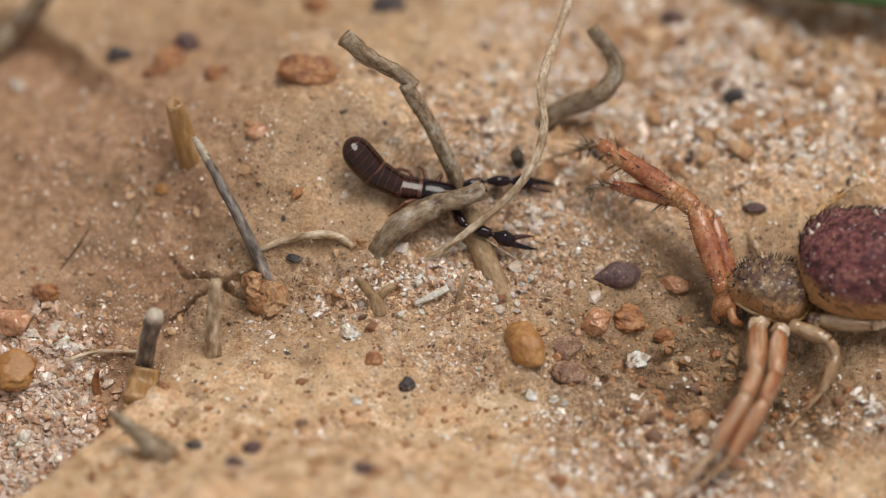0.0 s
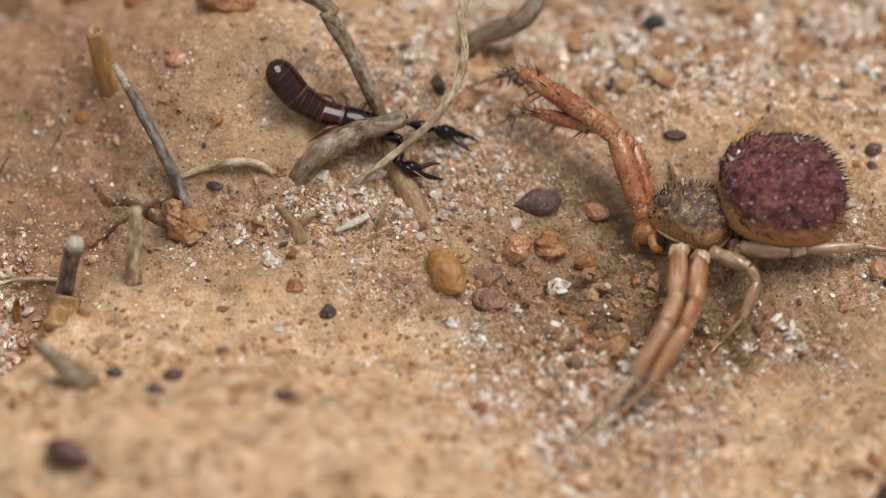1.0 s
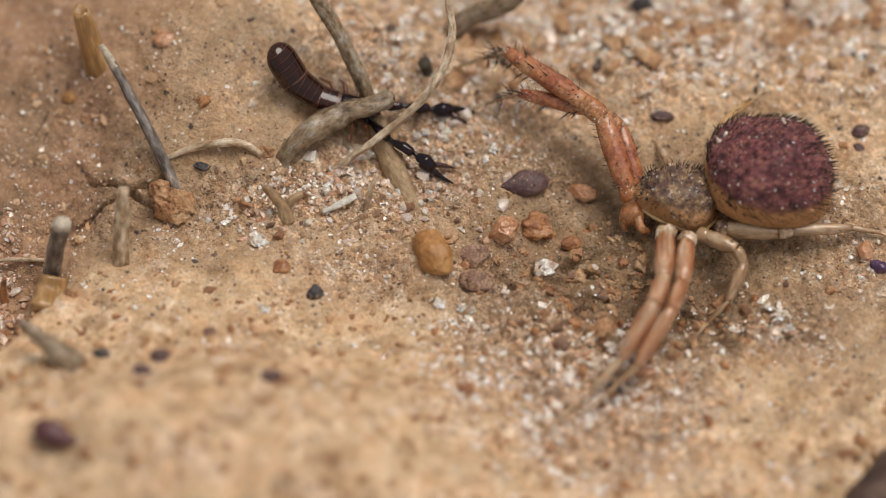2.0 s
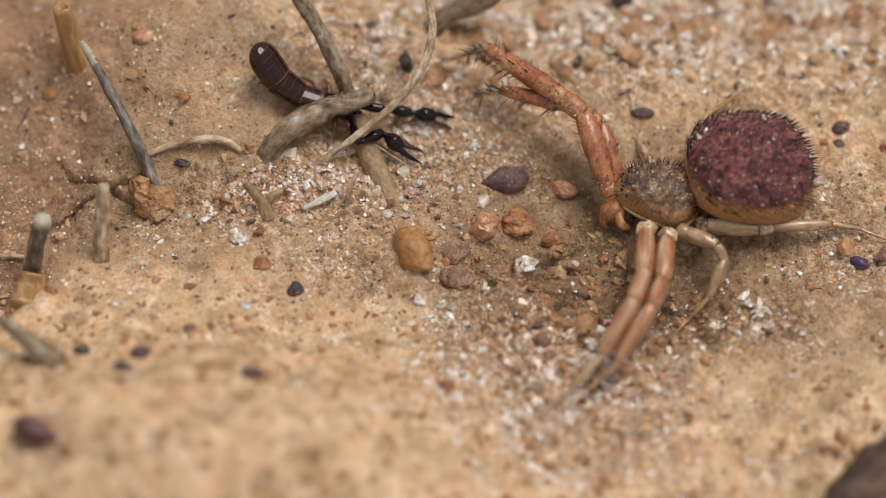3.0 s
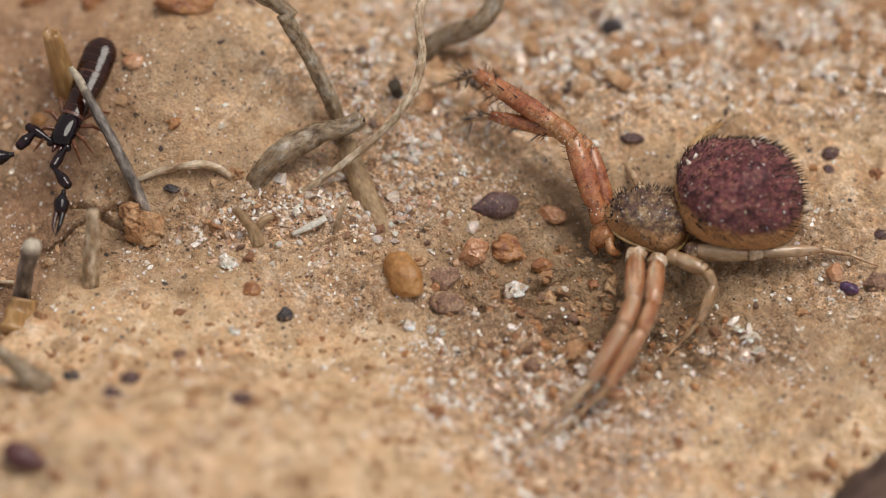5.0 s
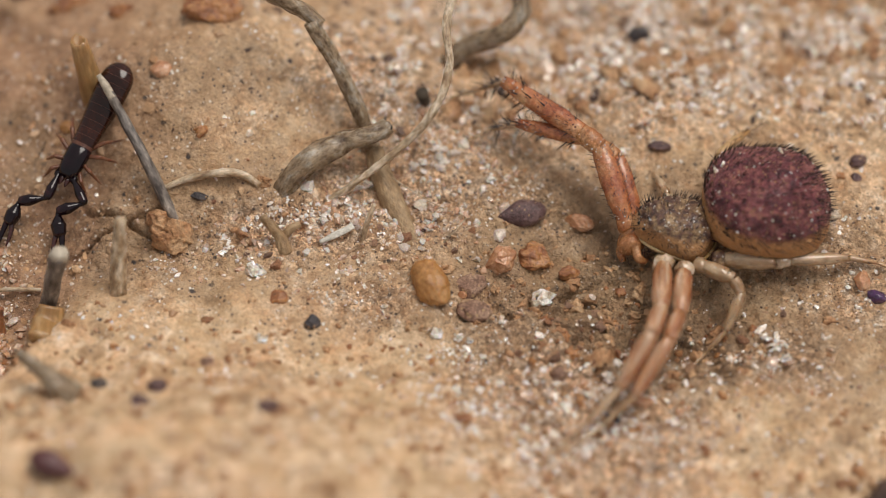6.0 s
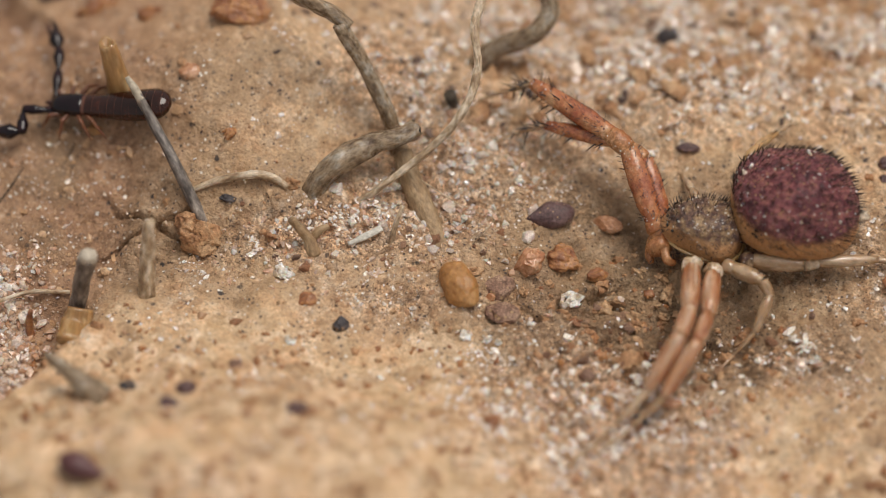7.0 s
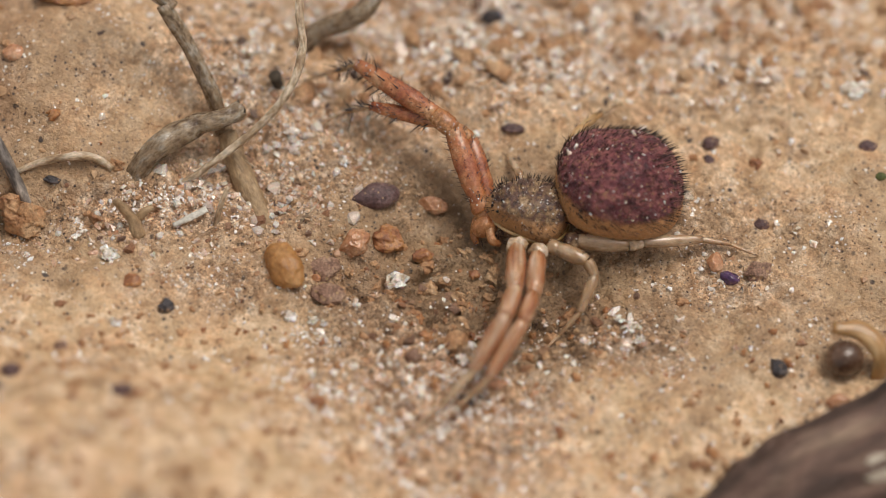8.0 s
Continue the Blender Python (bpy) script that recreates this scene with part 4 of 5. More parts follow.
stone("red_pebble", (-4.94, -0.69), (0.24, 0.2, 0.12), BROWN, "rust-red crumb in the crust", facets=5, seed=48, sink=0.38)
stone("quartz_pebble", (-5.33, -1.89), (0.22, 0.14, 0.1), CLEAR, "glinting quartz grain on the clay", turn=-35, facets=6, seed=49, sink=0.38, rough=0.5)
stone("black_pebble", (3.25, -3.97), (0.24, 0.16, 0.16), SLATE, "dark broken grain on the clay", facets=8, seed=50)
stone("peach_pebble", (4.02, -3.48), (0.26, 0.14, 0.12), PEACH, "peach flake on the clay", facets=6, seed=51)
stone("black_pebble", (10.94, -3.02), (0.3, 0.24, 0.2), SLATE, "grey-black broken grain on the clay", turn=-50, facets=8, seed=52)
stone("brown_pebble", (-6.74, 10.68), (0.36, 0.3, 0.3), BROWN, "brown blurred pebble on the clay", facets=4, seed=53)
stone("black_pebble", (-11.87, 8.97), (0.36, 0.3, 0.26), SLATE, "dark pebble in rusty ground", facets=5, seed=54)
stone("quartz_pebble", (-14.62, 8.57), (0.26, 0.24, 0.22), CLEAR, "white quartz pebble in rusty ground", facets=5, seed=55, sink=0.38, rough=0.5)
stone("orange_pebble", (12.31, -4.04), (0.3, 0.2, 0.16), PEACH, "orange flake on the clay", facets=6, seed=56)
stone("plum_pebble", (13.55, 3.30), (0.24, 0.17, 0.15), PLUM, "dark plum pebble on the clay", facets=5, seed=57)
stone("black_pebble", (10.77, 1.23), (0.20, 0.14, 0.13), PLUM, "grey-plum shiny grain on the clay", facets=5, seed=58)
stone("green_crumb", (13.80, 2.35), (0.15, 0.11, 0.10), MOSS, "tiny green plant crumb", facets=4, seed=59, category="plant crumb", group="")
stone("quartz_pebble", (13.32, 4.95), (0.5, 0.34, 0.22), CLEAR, "pale crusted quartz pebble", facets=6, seed=60, sink=0.38, rough=0.5)
stone("brown_pebble", (-10.60, 8.46), (0.5, 0.36, 0.3), BROWN, "dark brown crumbly pebble in rusty ground", turn=50, facets=5, seed=61, rough=0.5)
stone("brown_pebble", (-10.12, 9.15), (0.34, 0.3, 0.26), PLUM, "dark grey-brown pebble in rusty ground", turn=10, facets=5, seed=62, rough=0.4)
stone("brown_pebble", (-9.20, 7.71), (0.3, 0.22, 0.2), BROWN, "dark brown crumb in rusty ground", turn=10, facets=5, seed=63, rough=0.5)
stone("amber_pebble", (-13.89, -0.65), (0.6, 0.5, 0.4), AMBER, "amber-brown pebble among the coarse sand", turn=30, facets=5, seed=64, rough=0.3)
stone("peach_pebble", (-14.10, 0.69), (0.6, 0.42, 0.36), PEACH, "peach-orange pebble among the coarse sand", turn=-20, facets=5, seed=65, rough=0.3)
stone("quartz_pebble", (-12.73, 0.07), (0.3, 0.2, 0.2), CLEAR, "glassy quartz pebble among the coarse sand", turn=40, facets=7, seed=66, rough=0.5)
stone("quartz_pebble", (-13.60, -2.42), (0.4, 0.3, 0.26), CLEAR, "glassy quartz pebble among the coarse sand", turn=10, facets=7, seed=67, rough=0.5)
stone("brown_pebble", (-13.22, 1.45), (0.32, 0.26, 0.22), BROWN, "reddish brown pebble on rusty ground", facets=5, seed=68, rough=0.4)
stone("mauve_pebble", (2.02, -2.76), (0.2, 0.16, 0.14), MAUVE, "dusky mauve grain in the sand", facets=5, seed=69, rough=0.4)
stone("brown_pebble", (3.00, -2.26), (0.34, 0.26, 0.2), CLOD, "rusty clay crumb beside the leg", facets=5, seed=71, rough=0.6)


# ---- dry stems, straws and fibres ----
def stem(name, pts, radii, material, label, category="stem", sides=14, n=7, rough=0.18, seed=1, flat=1.0, ridges=0.12, bore=0.0, group="", parent=None):
    bm = tube(bmesh.new(), pts, radii, sides, n, rough, seed, flat, ridges, bore)
    if parent:
        bm.transform(Matrix.Translation(-parent.location / MM))
        return part(name, bm, material, parent, label)
    base = on_ground(pts[0][0], pts[0][1])
    return thing(name, bm, material, base, label, category, group)


GREY = stem("grey_twig", [(-7.56, 1.58, -0.02), (-8.25, 2.71, 0.98), (-8.91, 3.84, 1.50), (-9.22, 4.28, 1.86)], [0.15, 0.145, 0.125, 0.11], GREYTWIG, "leaning dark grey twig with a pale peeled tip", "twig", seed=2, rough=0.25)
stem("peeled_tip", [(-9.14, 4.17, 1.78), (-9.32, 4.42, 1.96), (-9.49, 4.65, 2.12)], [0.112, 0.105, 0.06], PITH, "pale peeled tip", parent=GREY, seed=3)
stem("straw_stub", [(-9.72, 4.95, 0.50), (-9.85, 5.22, 1.42), (-10.02, 5.58, 2.24)], [0.37, 0.32, 0.24], HUSK, "upright tan straw stub with a torn hollow top", "straw", seed=3, flat=0.9, bore=0.5, rough=0.1)
STUB = stem("stem_stub", [(-10.74, -0.62, -0.59), (-10.51, -0.47, 0.56), (-10.26, -0.27, 1.65)], [0.23, 0.22, 0.24], GREYTWIG, "short grey upright stem stub with pale round top", seed=4)
stem("pith", [(-10.27, -0.30, 1.59), (-10.23, -0.27, 1.76)], [0.24, 0.2], PITH, "pale round pith at the top", parent=STUB)
stem("stem_stub", [(-8.93, -0.49, 0.04), (-8.86, 0.10, 0.96), (-8.77, 0.62, 1.87)], [0.22, 0.2, 0.14], STRAW, "short pale upright straw stub", seed=5)
stem("thorn_stub", [(-9.85, -4.06, 1.35), (-10.24, -3.80, 1.72), (-11.13, -3.00, 1.62)], [0.42, 0.26, 0.09], TWIG, "brown thorn-shaped stub with a pale tip", "thorn", seed=6)
BENT = stem("bent_twig", [(-2.71, 3.74, 0.06), (-2.97, 4.28, 0.86), (-3.57, 5.12, 1.91), (-4.19, 5.79, 2.79)], [0.23, 0.2, 0.18, 0.2], TWIG, "weathered brown twig standing up with a bent end", "twig", seed=7, rough=0.25)
stem("side_branch", [(-3.92, 5.76, 2.69), (-4.43, 6.06, 2.93), (-5.12, 6.22, 3.36), (-5.69, 6.51, 3.84)], [0.17, 0.20, 0.22, 0.25], TWIG, "knobbly speckled broken branch end", seed=8, rough=0.3, parent=BENT)
FALLEN = stem("fallen_twig", [(-5.09, 2.09, -0.13), (-4.79, 2.49, 0.48), (-4.15, 2.96, 0.90), (-3.38, 3.36, 1.00), (-2.74, 3.47, 1.14), (-2.26, 3.70, 1.20)], [0.16, 0.27, 0.31, 0.28, 0.25, 0.23], TWIG, "thick grey-tan twig piece leaning over the crust", "twig", seed=9, bore=0.06, n=9, rough=0.28)
stem("cut_end", [(-2.29, 3.70, 1.18), (-2.23, 3.70, 1.22)], [0.15, 0.14], CUT, "dark cut end on the clay", parent=FALLEN)
stem("buried_root", [(-2.62, 3.48, 0.39), (-2.35, 2.68, 0.21), (-2.04, 1.92, 0.04), (-1.64, 0.97, -0.19)], [0.25, 0.27, 0.31, 0.28], ROOT, "pale root half buried in sandy clay", "root", seed=10, ridges=0.25)
stem("curly_fibre", [(-3.85, 2.13, 0.16), (-3.19, 2.39, 0.50), (-1.92, 3.11, 1.19), (-1.10, 3.76, 1.90), (-0.72, 4.75, 2.33), (-0.80, 5.78, 2.71), (-0.45, 7.24, 2.61), (-0.03, 8.56, 2.76)], [0.06, 0.09, 0.10, 0.105, 0.105, 0.115, 0.115, 0.11], STRAW, "long thin pale speckled plant fibre curling upwards", "fibre", seed=11, n=14, sides=10, rough=0.4)
stem("crooked_twig", [(-0.85, 6.37, -0.06), (-0.23, 6.70, 0.33), (0.63, 6.64, 0.99), (1.06, 7.04, 1.28), (1.03, 7.40, 1.56), (0.49, 8.04, 1.94)], [0.22, 0.27, 0.26, 0.24, 0.2, 0.19], TWIG, "crooked brown twig with a hollow broken tip", "twig", seed=12, bore=0.25)
stem("twig_stub", [(-1.35, 5.03, 0.21), (-1.44, 5.01, 0.73)], [0.15, 0.16], CUT, "tiny dark twig stub", "twig", seed=13)
stem("thin_straw", [(-7.94, 2.30, 0.48), (-7.26, 2.51, 0.64), (-6.41, 2.58, 0.82), (-5.87, 2.56, 0.74), (-5.48, 2.40, 0.51)], [0.07, 0.09, 0.11, 0.10, 0.08], STRAW, "thin curved pale straw lying on the clay", "straw", seed=14)
stem("snag", [(-4.78, 0.67, 0.06), (-4.95, 1.01, 0.38), (-5.36, 1.28, 0.84)], [0.2, 0.15, 0.10], ROOT, "small brown forked snag", "twig", seed=15)
stem("snag", [(-4.90, 1.08, 0.07), (-4.67, 1.26, 0.32), (-4.45, 1.37, 0.31)], [0.12, 0.1, 0.07], ROOT, "small side branch of a snag", "twig", seed=16)
stem("white_splinter", [(-3.95, 0.91, 0.25), (-3.50, 1.08, 0.35), (-3.11, 1.27, 0.45)], [0.06, 0.10, 0.09], CHALK, "chalky white splinter lying on the sand", "splinter", seed=17, flat=0.6)
stem("straw_bit", [(-2.90, 0.99, 0.11), (-2.78, 1.25, 0.54), (-2.58, 1.63, 0.90)], [0.08, 0.07, 0.05], STRAW, "thin pale upright straw bit", "straw", seed=18)
stem("hair_fibre", [(-0.87, 1.07, -0.07), (-0.59, 1.21, 0.29), (-0.28, 1.48, 0.50)], [0.018, 0.018, 0.014], STRAW, "fine tan plant hair fibre", "fibre", seed=19, sides=6)
stem("hair_fibre", [(-2.17, 2.52, 0.69), (-1.33, 2.17, 0.23), (-0.69, 1.99, -0.08)], [0.014, 0.014, 0.012], STRAW, "fine tan plant hair fibre", "fibre", seed=20, sides=6)
# two thin dark rods added to draw the shade of cracks in the ground
stem("crack_line", [(-12.22, 3.38, -0.11), (-12.52, 2.86, -0.22), (-12.95, 2.27, -0.38)], [0.015, 0.03, 0.012], CRACK_DARK, "thin dark rod drawn as a shaded crack in the rusty ground", "root", seed=21, sides=8)
stem("crack_line", [(-10.94, 4.10, -0.06), (-11.07, 3.82, -0.16), (-11.26, 3.40, -0.16)], [0.014, 0.022, 0.01], CRACK_DARK, "thin dark rod drawn as a shaded crack in the clay", "root", seed=22, sides=8)
stem("brown_twig", [(-15.36, 9.65, -1.53), (-14.69, 10.27, -1.18), (-13.81, 10.70, -0.31)], [0.3, 0.28, 0.24], TWIG, "thick brown twig end over rusty ground", "twig", seed=23)
stem("rusty_splinter", [(-11.81, -1.27, -0.72), (-11.85, -1.06, -0.37), (-11.78, -0.91, 0.10)], [0.12, 0.11, 0.06], BROWN, "rusty splinter at the crust's edge", "splinter", seed=24)
stem("straw_sheath", [(-10.67, -1.90, 0.21), (-10.63, -1.26, -0.02), (-10.55, -0.90, 0.18)], [0.42, 0.40, 0.30], HUSK, "translucent tan sheath round a stem's foot", "straw", seed=25, flat=0.5)
stem("husk_curl", [(13.38, -3.28, -0.10), (13.45, -2.91, 0.44), (13.01, -2.44, 0.73), (12.23, -2.37, 0.82)], [0.2, 0.3, 0.28, 0.16], HUSK, "curled tan husk over a seed", "husk", seed=26, flat=0.5)
stem("fallen_straw", [(-12.66, -0.59, -0.07), (-11.84, -0.24, -0.17), (-10.87, -0.22, -0.21)], [0.05, 0.06, 0.05], STRAW, "thin straw across the hollow", "straw", seed=27)

stone("round_seed", (12.55, -2.92), (0.48, 0.47, 0.46), NUT, "glossy round brown seed", facets=0, rough=0.04, seed=70, sub=4, sink=0.08, category="seed", group="")


def bark_piece():
    """A dark bark fragment with a ridged back, standing close to the lens over the crust."""
    a, b = Vector((8.45, -7.75, 0.55)), Vector((16.1, -4.55, 0.9))
    bm = tube(bmesh.new(), [a, a.lerp(b, 0.12), a.lerp(b, 0.3) + Vector((0, -0.1, 0.1)), a.lerp(b, 0.65) + Vector((0, -0.05, 0.15)), b], [0.12, 0.62, 1.1, 1.4, 1.6], 30, 10, 0.24, 31, 0.62, 0.45)
    ob = thing("bark_piece", bm, BARK, on_ground(a.x, a.y), "dark brown rough bark fragment lying on the ground", "bark")
    flake = lump(bmesh.new(), a.lerp(b, 0.60) + Vector((0.1, -0.75, 0.75)), (0.55, 0.32, 0.16), (25, 0, 30), 4, 0.5, 9, 5)
    flake.transform(Matrix.Translation(-on_ground(a.x, a.y)))
    part("bark_flake", flake, PITH, ob, "pale tan peeling flake")
    return ob


bark_piece()


def grass_blade():
    """A green blade with a folded midrib, arching over the ground."""
    bm = bmesh.new()
    line = glide([(2.95, 12.80, -1.42), (5.84, 11.16, 0.33), (9.05, 10.68, 0.40), (13.51, 10.63, -0.09), (18.12, 11.07, -1.11)], 8)
    rows_of = []
    for k, (s, c) in enumerate(line):
        w = 0.9 * min(1.0, 0.25 + k / 8)
        rows_of.append([bm.verts.new(c + Vector((0, u * w, -abs(u) * 0.15 + (0.1 if u == 0 else 0)))) for u in (-1, -0.5, 0, 0.5, 1)]
                       + [bm.verts.new(c + Vector((0, u * w, -abs(u) * 0.15 - 0.12))) for u in (1, 0.5, 0, -0.5, -1)])
    for p, q in zip(rows_of, rows_of[1:]):
        for j in range(10):
            bm.faces.new((p[j], p[(j + 1) % 10], q[(j + 1) % 10], q[j]))
    bm.faces.new(rows_of[0])
    bm.faces.new(rows_of[-1][::-1])
    bmesh.ops.recalc_face_normals(bm, faces=bm.faces)
    return thing("grass_blade", bm, LEAF, line[-1][1], "green grass blade arching over the clay", "grass")


grass_blade()



# ---- the crab spider, standing still ----
SPIDER = root("crab_spider", on_ground(*(5.17, 0.92)), "small crab spider with purple-brown hairy abdomen and rusty legs", "spider")
SPIDER_AT = SPIDER.location / MM


def body_part(name, bm, material, parent=SPIDER, label=""):
    bm.transform(Matrix.Translation(-SPIDER_AT))
    return part(name, bm, material, parent, label)


def bristle(bm, at, way, length, thick, bend=0.25):
    """One tapered, slightly bent hair."""
    way = way.normalized()
    side = way.cross(Vector((0.2, 0.5, 0.84))).normalized()
    up = way.cross(side)
    rings = []
    for k, r in ((0, thick), (0.5, thick * 0.7)):
        c = at + way * length * k - Vector((0, 0, bend * length * k * k))
        rings.append([bm.verts.new(c + (side * math.cos(a) + up * math.sin(a)) * r) for a in (0, 2.09, 4.19)])
    tip = bm.verts.new(at + way * length - Vector((0, 0, bend * length)))
    for j in range(3):
        q = (j + 1) % 3
        bm.faces.new((rings[0][j], rings[0][q], rings[1][q], rings[1][j]))
        bm.faces.new((rings[1][j], rings[1][q], tip))


def skin(name, at, size, turn, rough, seed, material, wrinkle, flank_from, flank_to, label, egg=0.0, boxy=2.0):
    """A soft rounded body with fine wrinkles; the flank attribute rises towards its underside."""
    bm = bmesh.new()
    ball = bmesh.ops.create_icosphere(bm, subdivisions=6, radius=1)["verts"]
    m = Matrix.LocRotScale(Vector(at), Euler([radians(a) for a in turn]), Vector(size))
    flank = []
    for v in ball:
        d = v.co.copy()
        flank.append(min(1, max(0, (flank_from - d.z + 0.25 * d.y * -1) / (flank_from - flank_to))))
        d /= (abs(d.x) ** boxy + abs(d.y) ** boxy + abs(d.z) ** boxy) ** (1 / boxy)
        d *= 1 + rough * noise.noise(d * 1.3 + Vector((seed, 0, 0)))
        ridge = noise.noise(Vector((d.x * 14, d.y * 5, d.z * 9 + seed))) * 0.6 + noise.noise(d * 24) * 0.4
        d *= 1 + wrinkle * ridge
        d.y *= 1 + egg * d.x
        v.co = m @ d
    def on(d):
        """The point of the skin in the direction d of the body's own space."""
        d = d.normalized()
        d = d / (abs(d.x) ** boxy + abs(d.y) ** boxy + abs(d.z) ** boxy) ** (1 / boxy)
        d = d * (1 + rough * noise.noise(d * 1.3 + Vector((seed, 0, 0))))
        d.y *= 1 + egg * d.x
        return m @ d

    ob = body_part(name, bm, material, SPIDER, label)
    ob.data.attributes.new("flank", "FLOAT", "POINT").data.foreach_set("value", np.array(flank, np.float32))
    return ob, m, on


ABD_C, CEPH_C = (7.15, 1.69, 0.91), (4.90, 1.22, 0.50)
abdomen, abd_m, abd_on = skin("abdomen", ABD_C, (1.66, 1.48, 1.10), (0, 6, -4), 0.09, 3.0, ABDOMEN, 0.03, 0.5, -0.1, "purple-brown wrinkled abdomen with tan lower flank", 0.06, 2.08)
carapace, ceph_m, ceph_on = skin("carapace", CEPH_C, (1.05, 0.78, 0.64), (-6, 6, -9), 0.13, 5.0, CARAPACE, 0.022, 0.85, 0.2, "dusty grey-brown hairy carapace with golden flank", 0.26, 2.35)
add_flank(CARAPACE, (0.50, 0.27, 0.115), 0.56, 0.80)
rnd = random.Random(4)


def fur(count, m, on, parent, lo, hi, thick, low=-0.1, back=0.9, seed=1, upright=0.75):
    """Hairs over a body, all leaning back, in one part."""
    r = random.Random(seed)
    bm = bmesh.new()
    made = 0
    inv = m.inverted().transposed().to_3x3()
    while made < count:
        d = Vector((r.gauss(0, 1), r.gauss(0, 1), r.gauss(0, 1))).normalized()
        if d.z < low:
            continue
        made += 1
        n = (inv @ d).normalized()
        bristle(bm, on(d), n * upright + Vector((back, 0, 0.15)) + Vector((r.uniform(-.2, .2), r.uniform(-.2, .2), 0)), r.uniform(lo, hi), thick, 0.15)
    return body_part("bristles", bm, HAIR, parent, "short dark bristles")


fur(900, abd_m, abd_on, abdomen, 0.12, 0.30, 0.012, 0.12, 0.7, 2)
fur(260, ceph_m, ceph_on, carapace, 0.10, 0.32, 0.012, 0.0, 0.2, 3, 1.0)
edge = []
for k in range(13):
    a = radians(-158 + 15 * k)
    d = Vector((math.cos(a), math.sin(a), -0.28))
    d /= (abs(d.x) ** 2.35 + abs(d.y) ** 2.35 + abs(d.z) ** 2.35) ** (1 / 2.35)
    d.y *= 1 + 0.26 * d.x
    edge.append(ceph_m @ (d * 1.03))
body_part("carapace_rim", tube(bmesh.new(), edge, [0.03] + [0.045] * 11 + [0.03], 8, 4, 0.15, 6), RIM, carapace, "pale glossy amber carapace rim")


# sand caught on the body, plus white specks that stand in for glints
def dust(on, parent, count, seed, lo=0.012, hi=0.045):
    r = random.Random(seed)
    bm = bmesh.new()
    for k in range(count):
        d = Vector((r.gauss(0, 1), r.gauss(0, 1), abs(r.gauss(0, 1)) + 0.3)).normalized()
        s = lo * (hi / lo) ** (r.random() ** 2)
        lump(bm, on(d), (s, s * r.uniform(0.7, 1.2), s * 0.7), (r.uniform(0, 90), 0, r.uniform(0, 180)), 2, 0.9, seed + k, 6)
    return body_part("sand_glint_specks", bm, CLEAR, parent, "white sand specks and added glint specks on the skin")


dust(abd_on, abdomen, 130, 5, 0.013, 0.046)
dust(ceph_on, carapace, 90, 6, 0.011, 0.032)
for d, size in (((-0.80, 0.22, 0.58), 0.10), ((-0.72, 0.34, 0.62), 0.085), ((-0.9, 0.12, 0.45), 0.045), ((0.12, 0.62, 0.78), 0.11), ((0.34, 0.75, 0.62), 0.06), ((0.55, -0.35, 0.6), 0.05)):
    stuck = shard(int(size * 900), 12)
    stuck.transform(Matrix.LocRotScale(abd_on(Vector(d)), Euler((0.3, 0.2, size * 50)), Vector((size * 1.3, size * 0.8, size * 0.7))))
    body_part("sand_grain", stuck, CLEAR, abdomen, "pale sand grain stuck to the back")


def spinneret():
    bm = lump(bmesh.new(), Vector(ABD_C) + Vector((1.65, -0.1, -0.35)), (0.25, 0.22, 0.16), (0, 0, 0), 3, 0.2, 8)
    return body_part("spinneret", bm, HIP, SPIDER, "small tan spinnerets")


spinneret()


def segment(a, b, r0, r1, swell=1.15):
    """One leg segment, a little swollen in the middle."""
    a, b = Vector(a), Vector(b)
    return tube(bmesh.new(), [a, a.lerp(b, 0.3), a.lerp(b, 0.7), b], [r0 * 0.85, (r0 * 0.7 + r1 * 0.3) * swell, (r0 * 0.3 + r1 * 0.7) * swell, r1 * 0.88], 14, 5, 0.08, r0 * 90)


def leg_hairs(a, b, r, count, length, seed, thick=0.017, up=0.5):
    q = random.Random(seed)
    a, b = Vector(a), Vector(b)
    along = (b - a).normalized()
    bm = bmesh.new()
    for _ in range(count):
        d = Vector((q.gauss(0, 1), q.gauss(0, 1), q.gauss(0, 1) + up))
        d = (d - along * d.dot(along)).normalized()
        bristle(bm, a.lerp(b, q.uniform(0.05, 0.98)) + d * r * 0.92, d + along * 0.6, length * q.uniform(0.6, 1.25), thick, 0.1)
    return bm


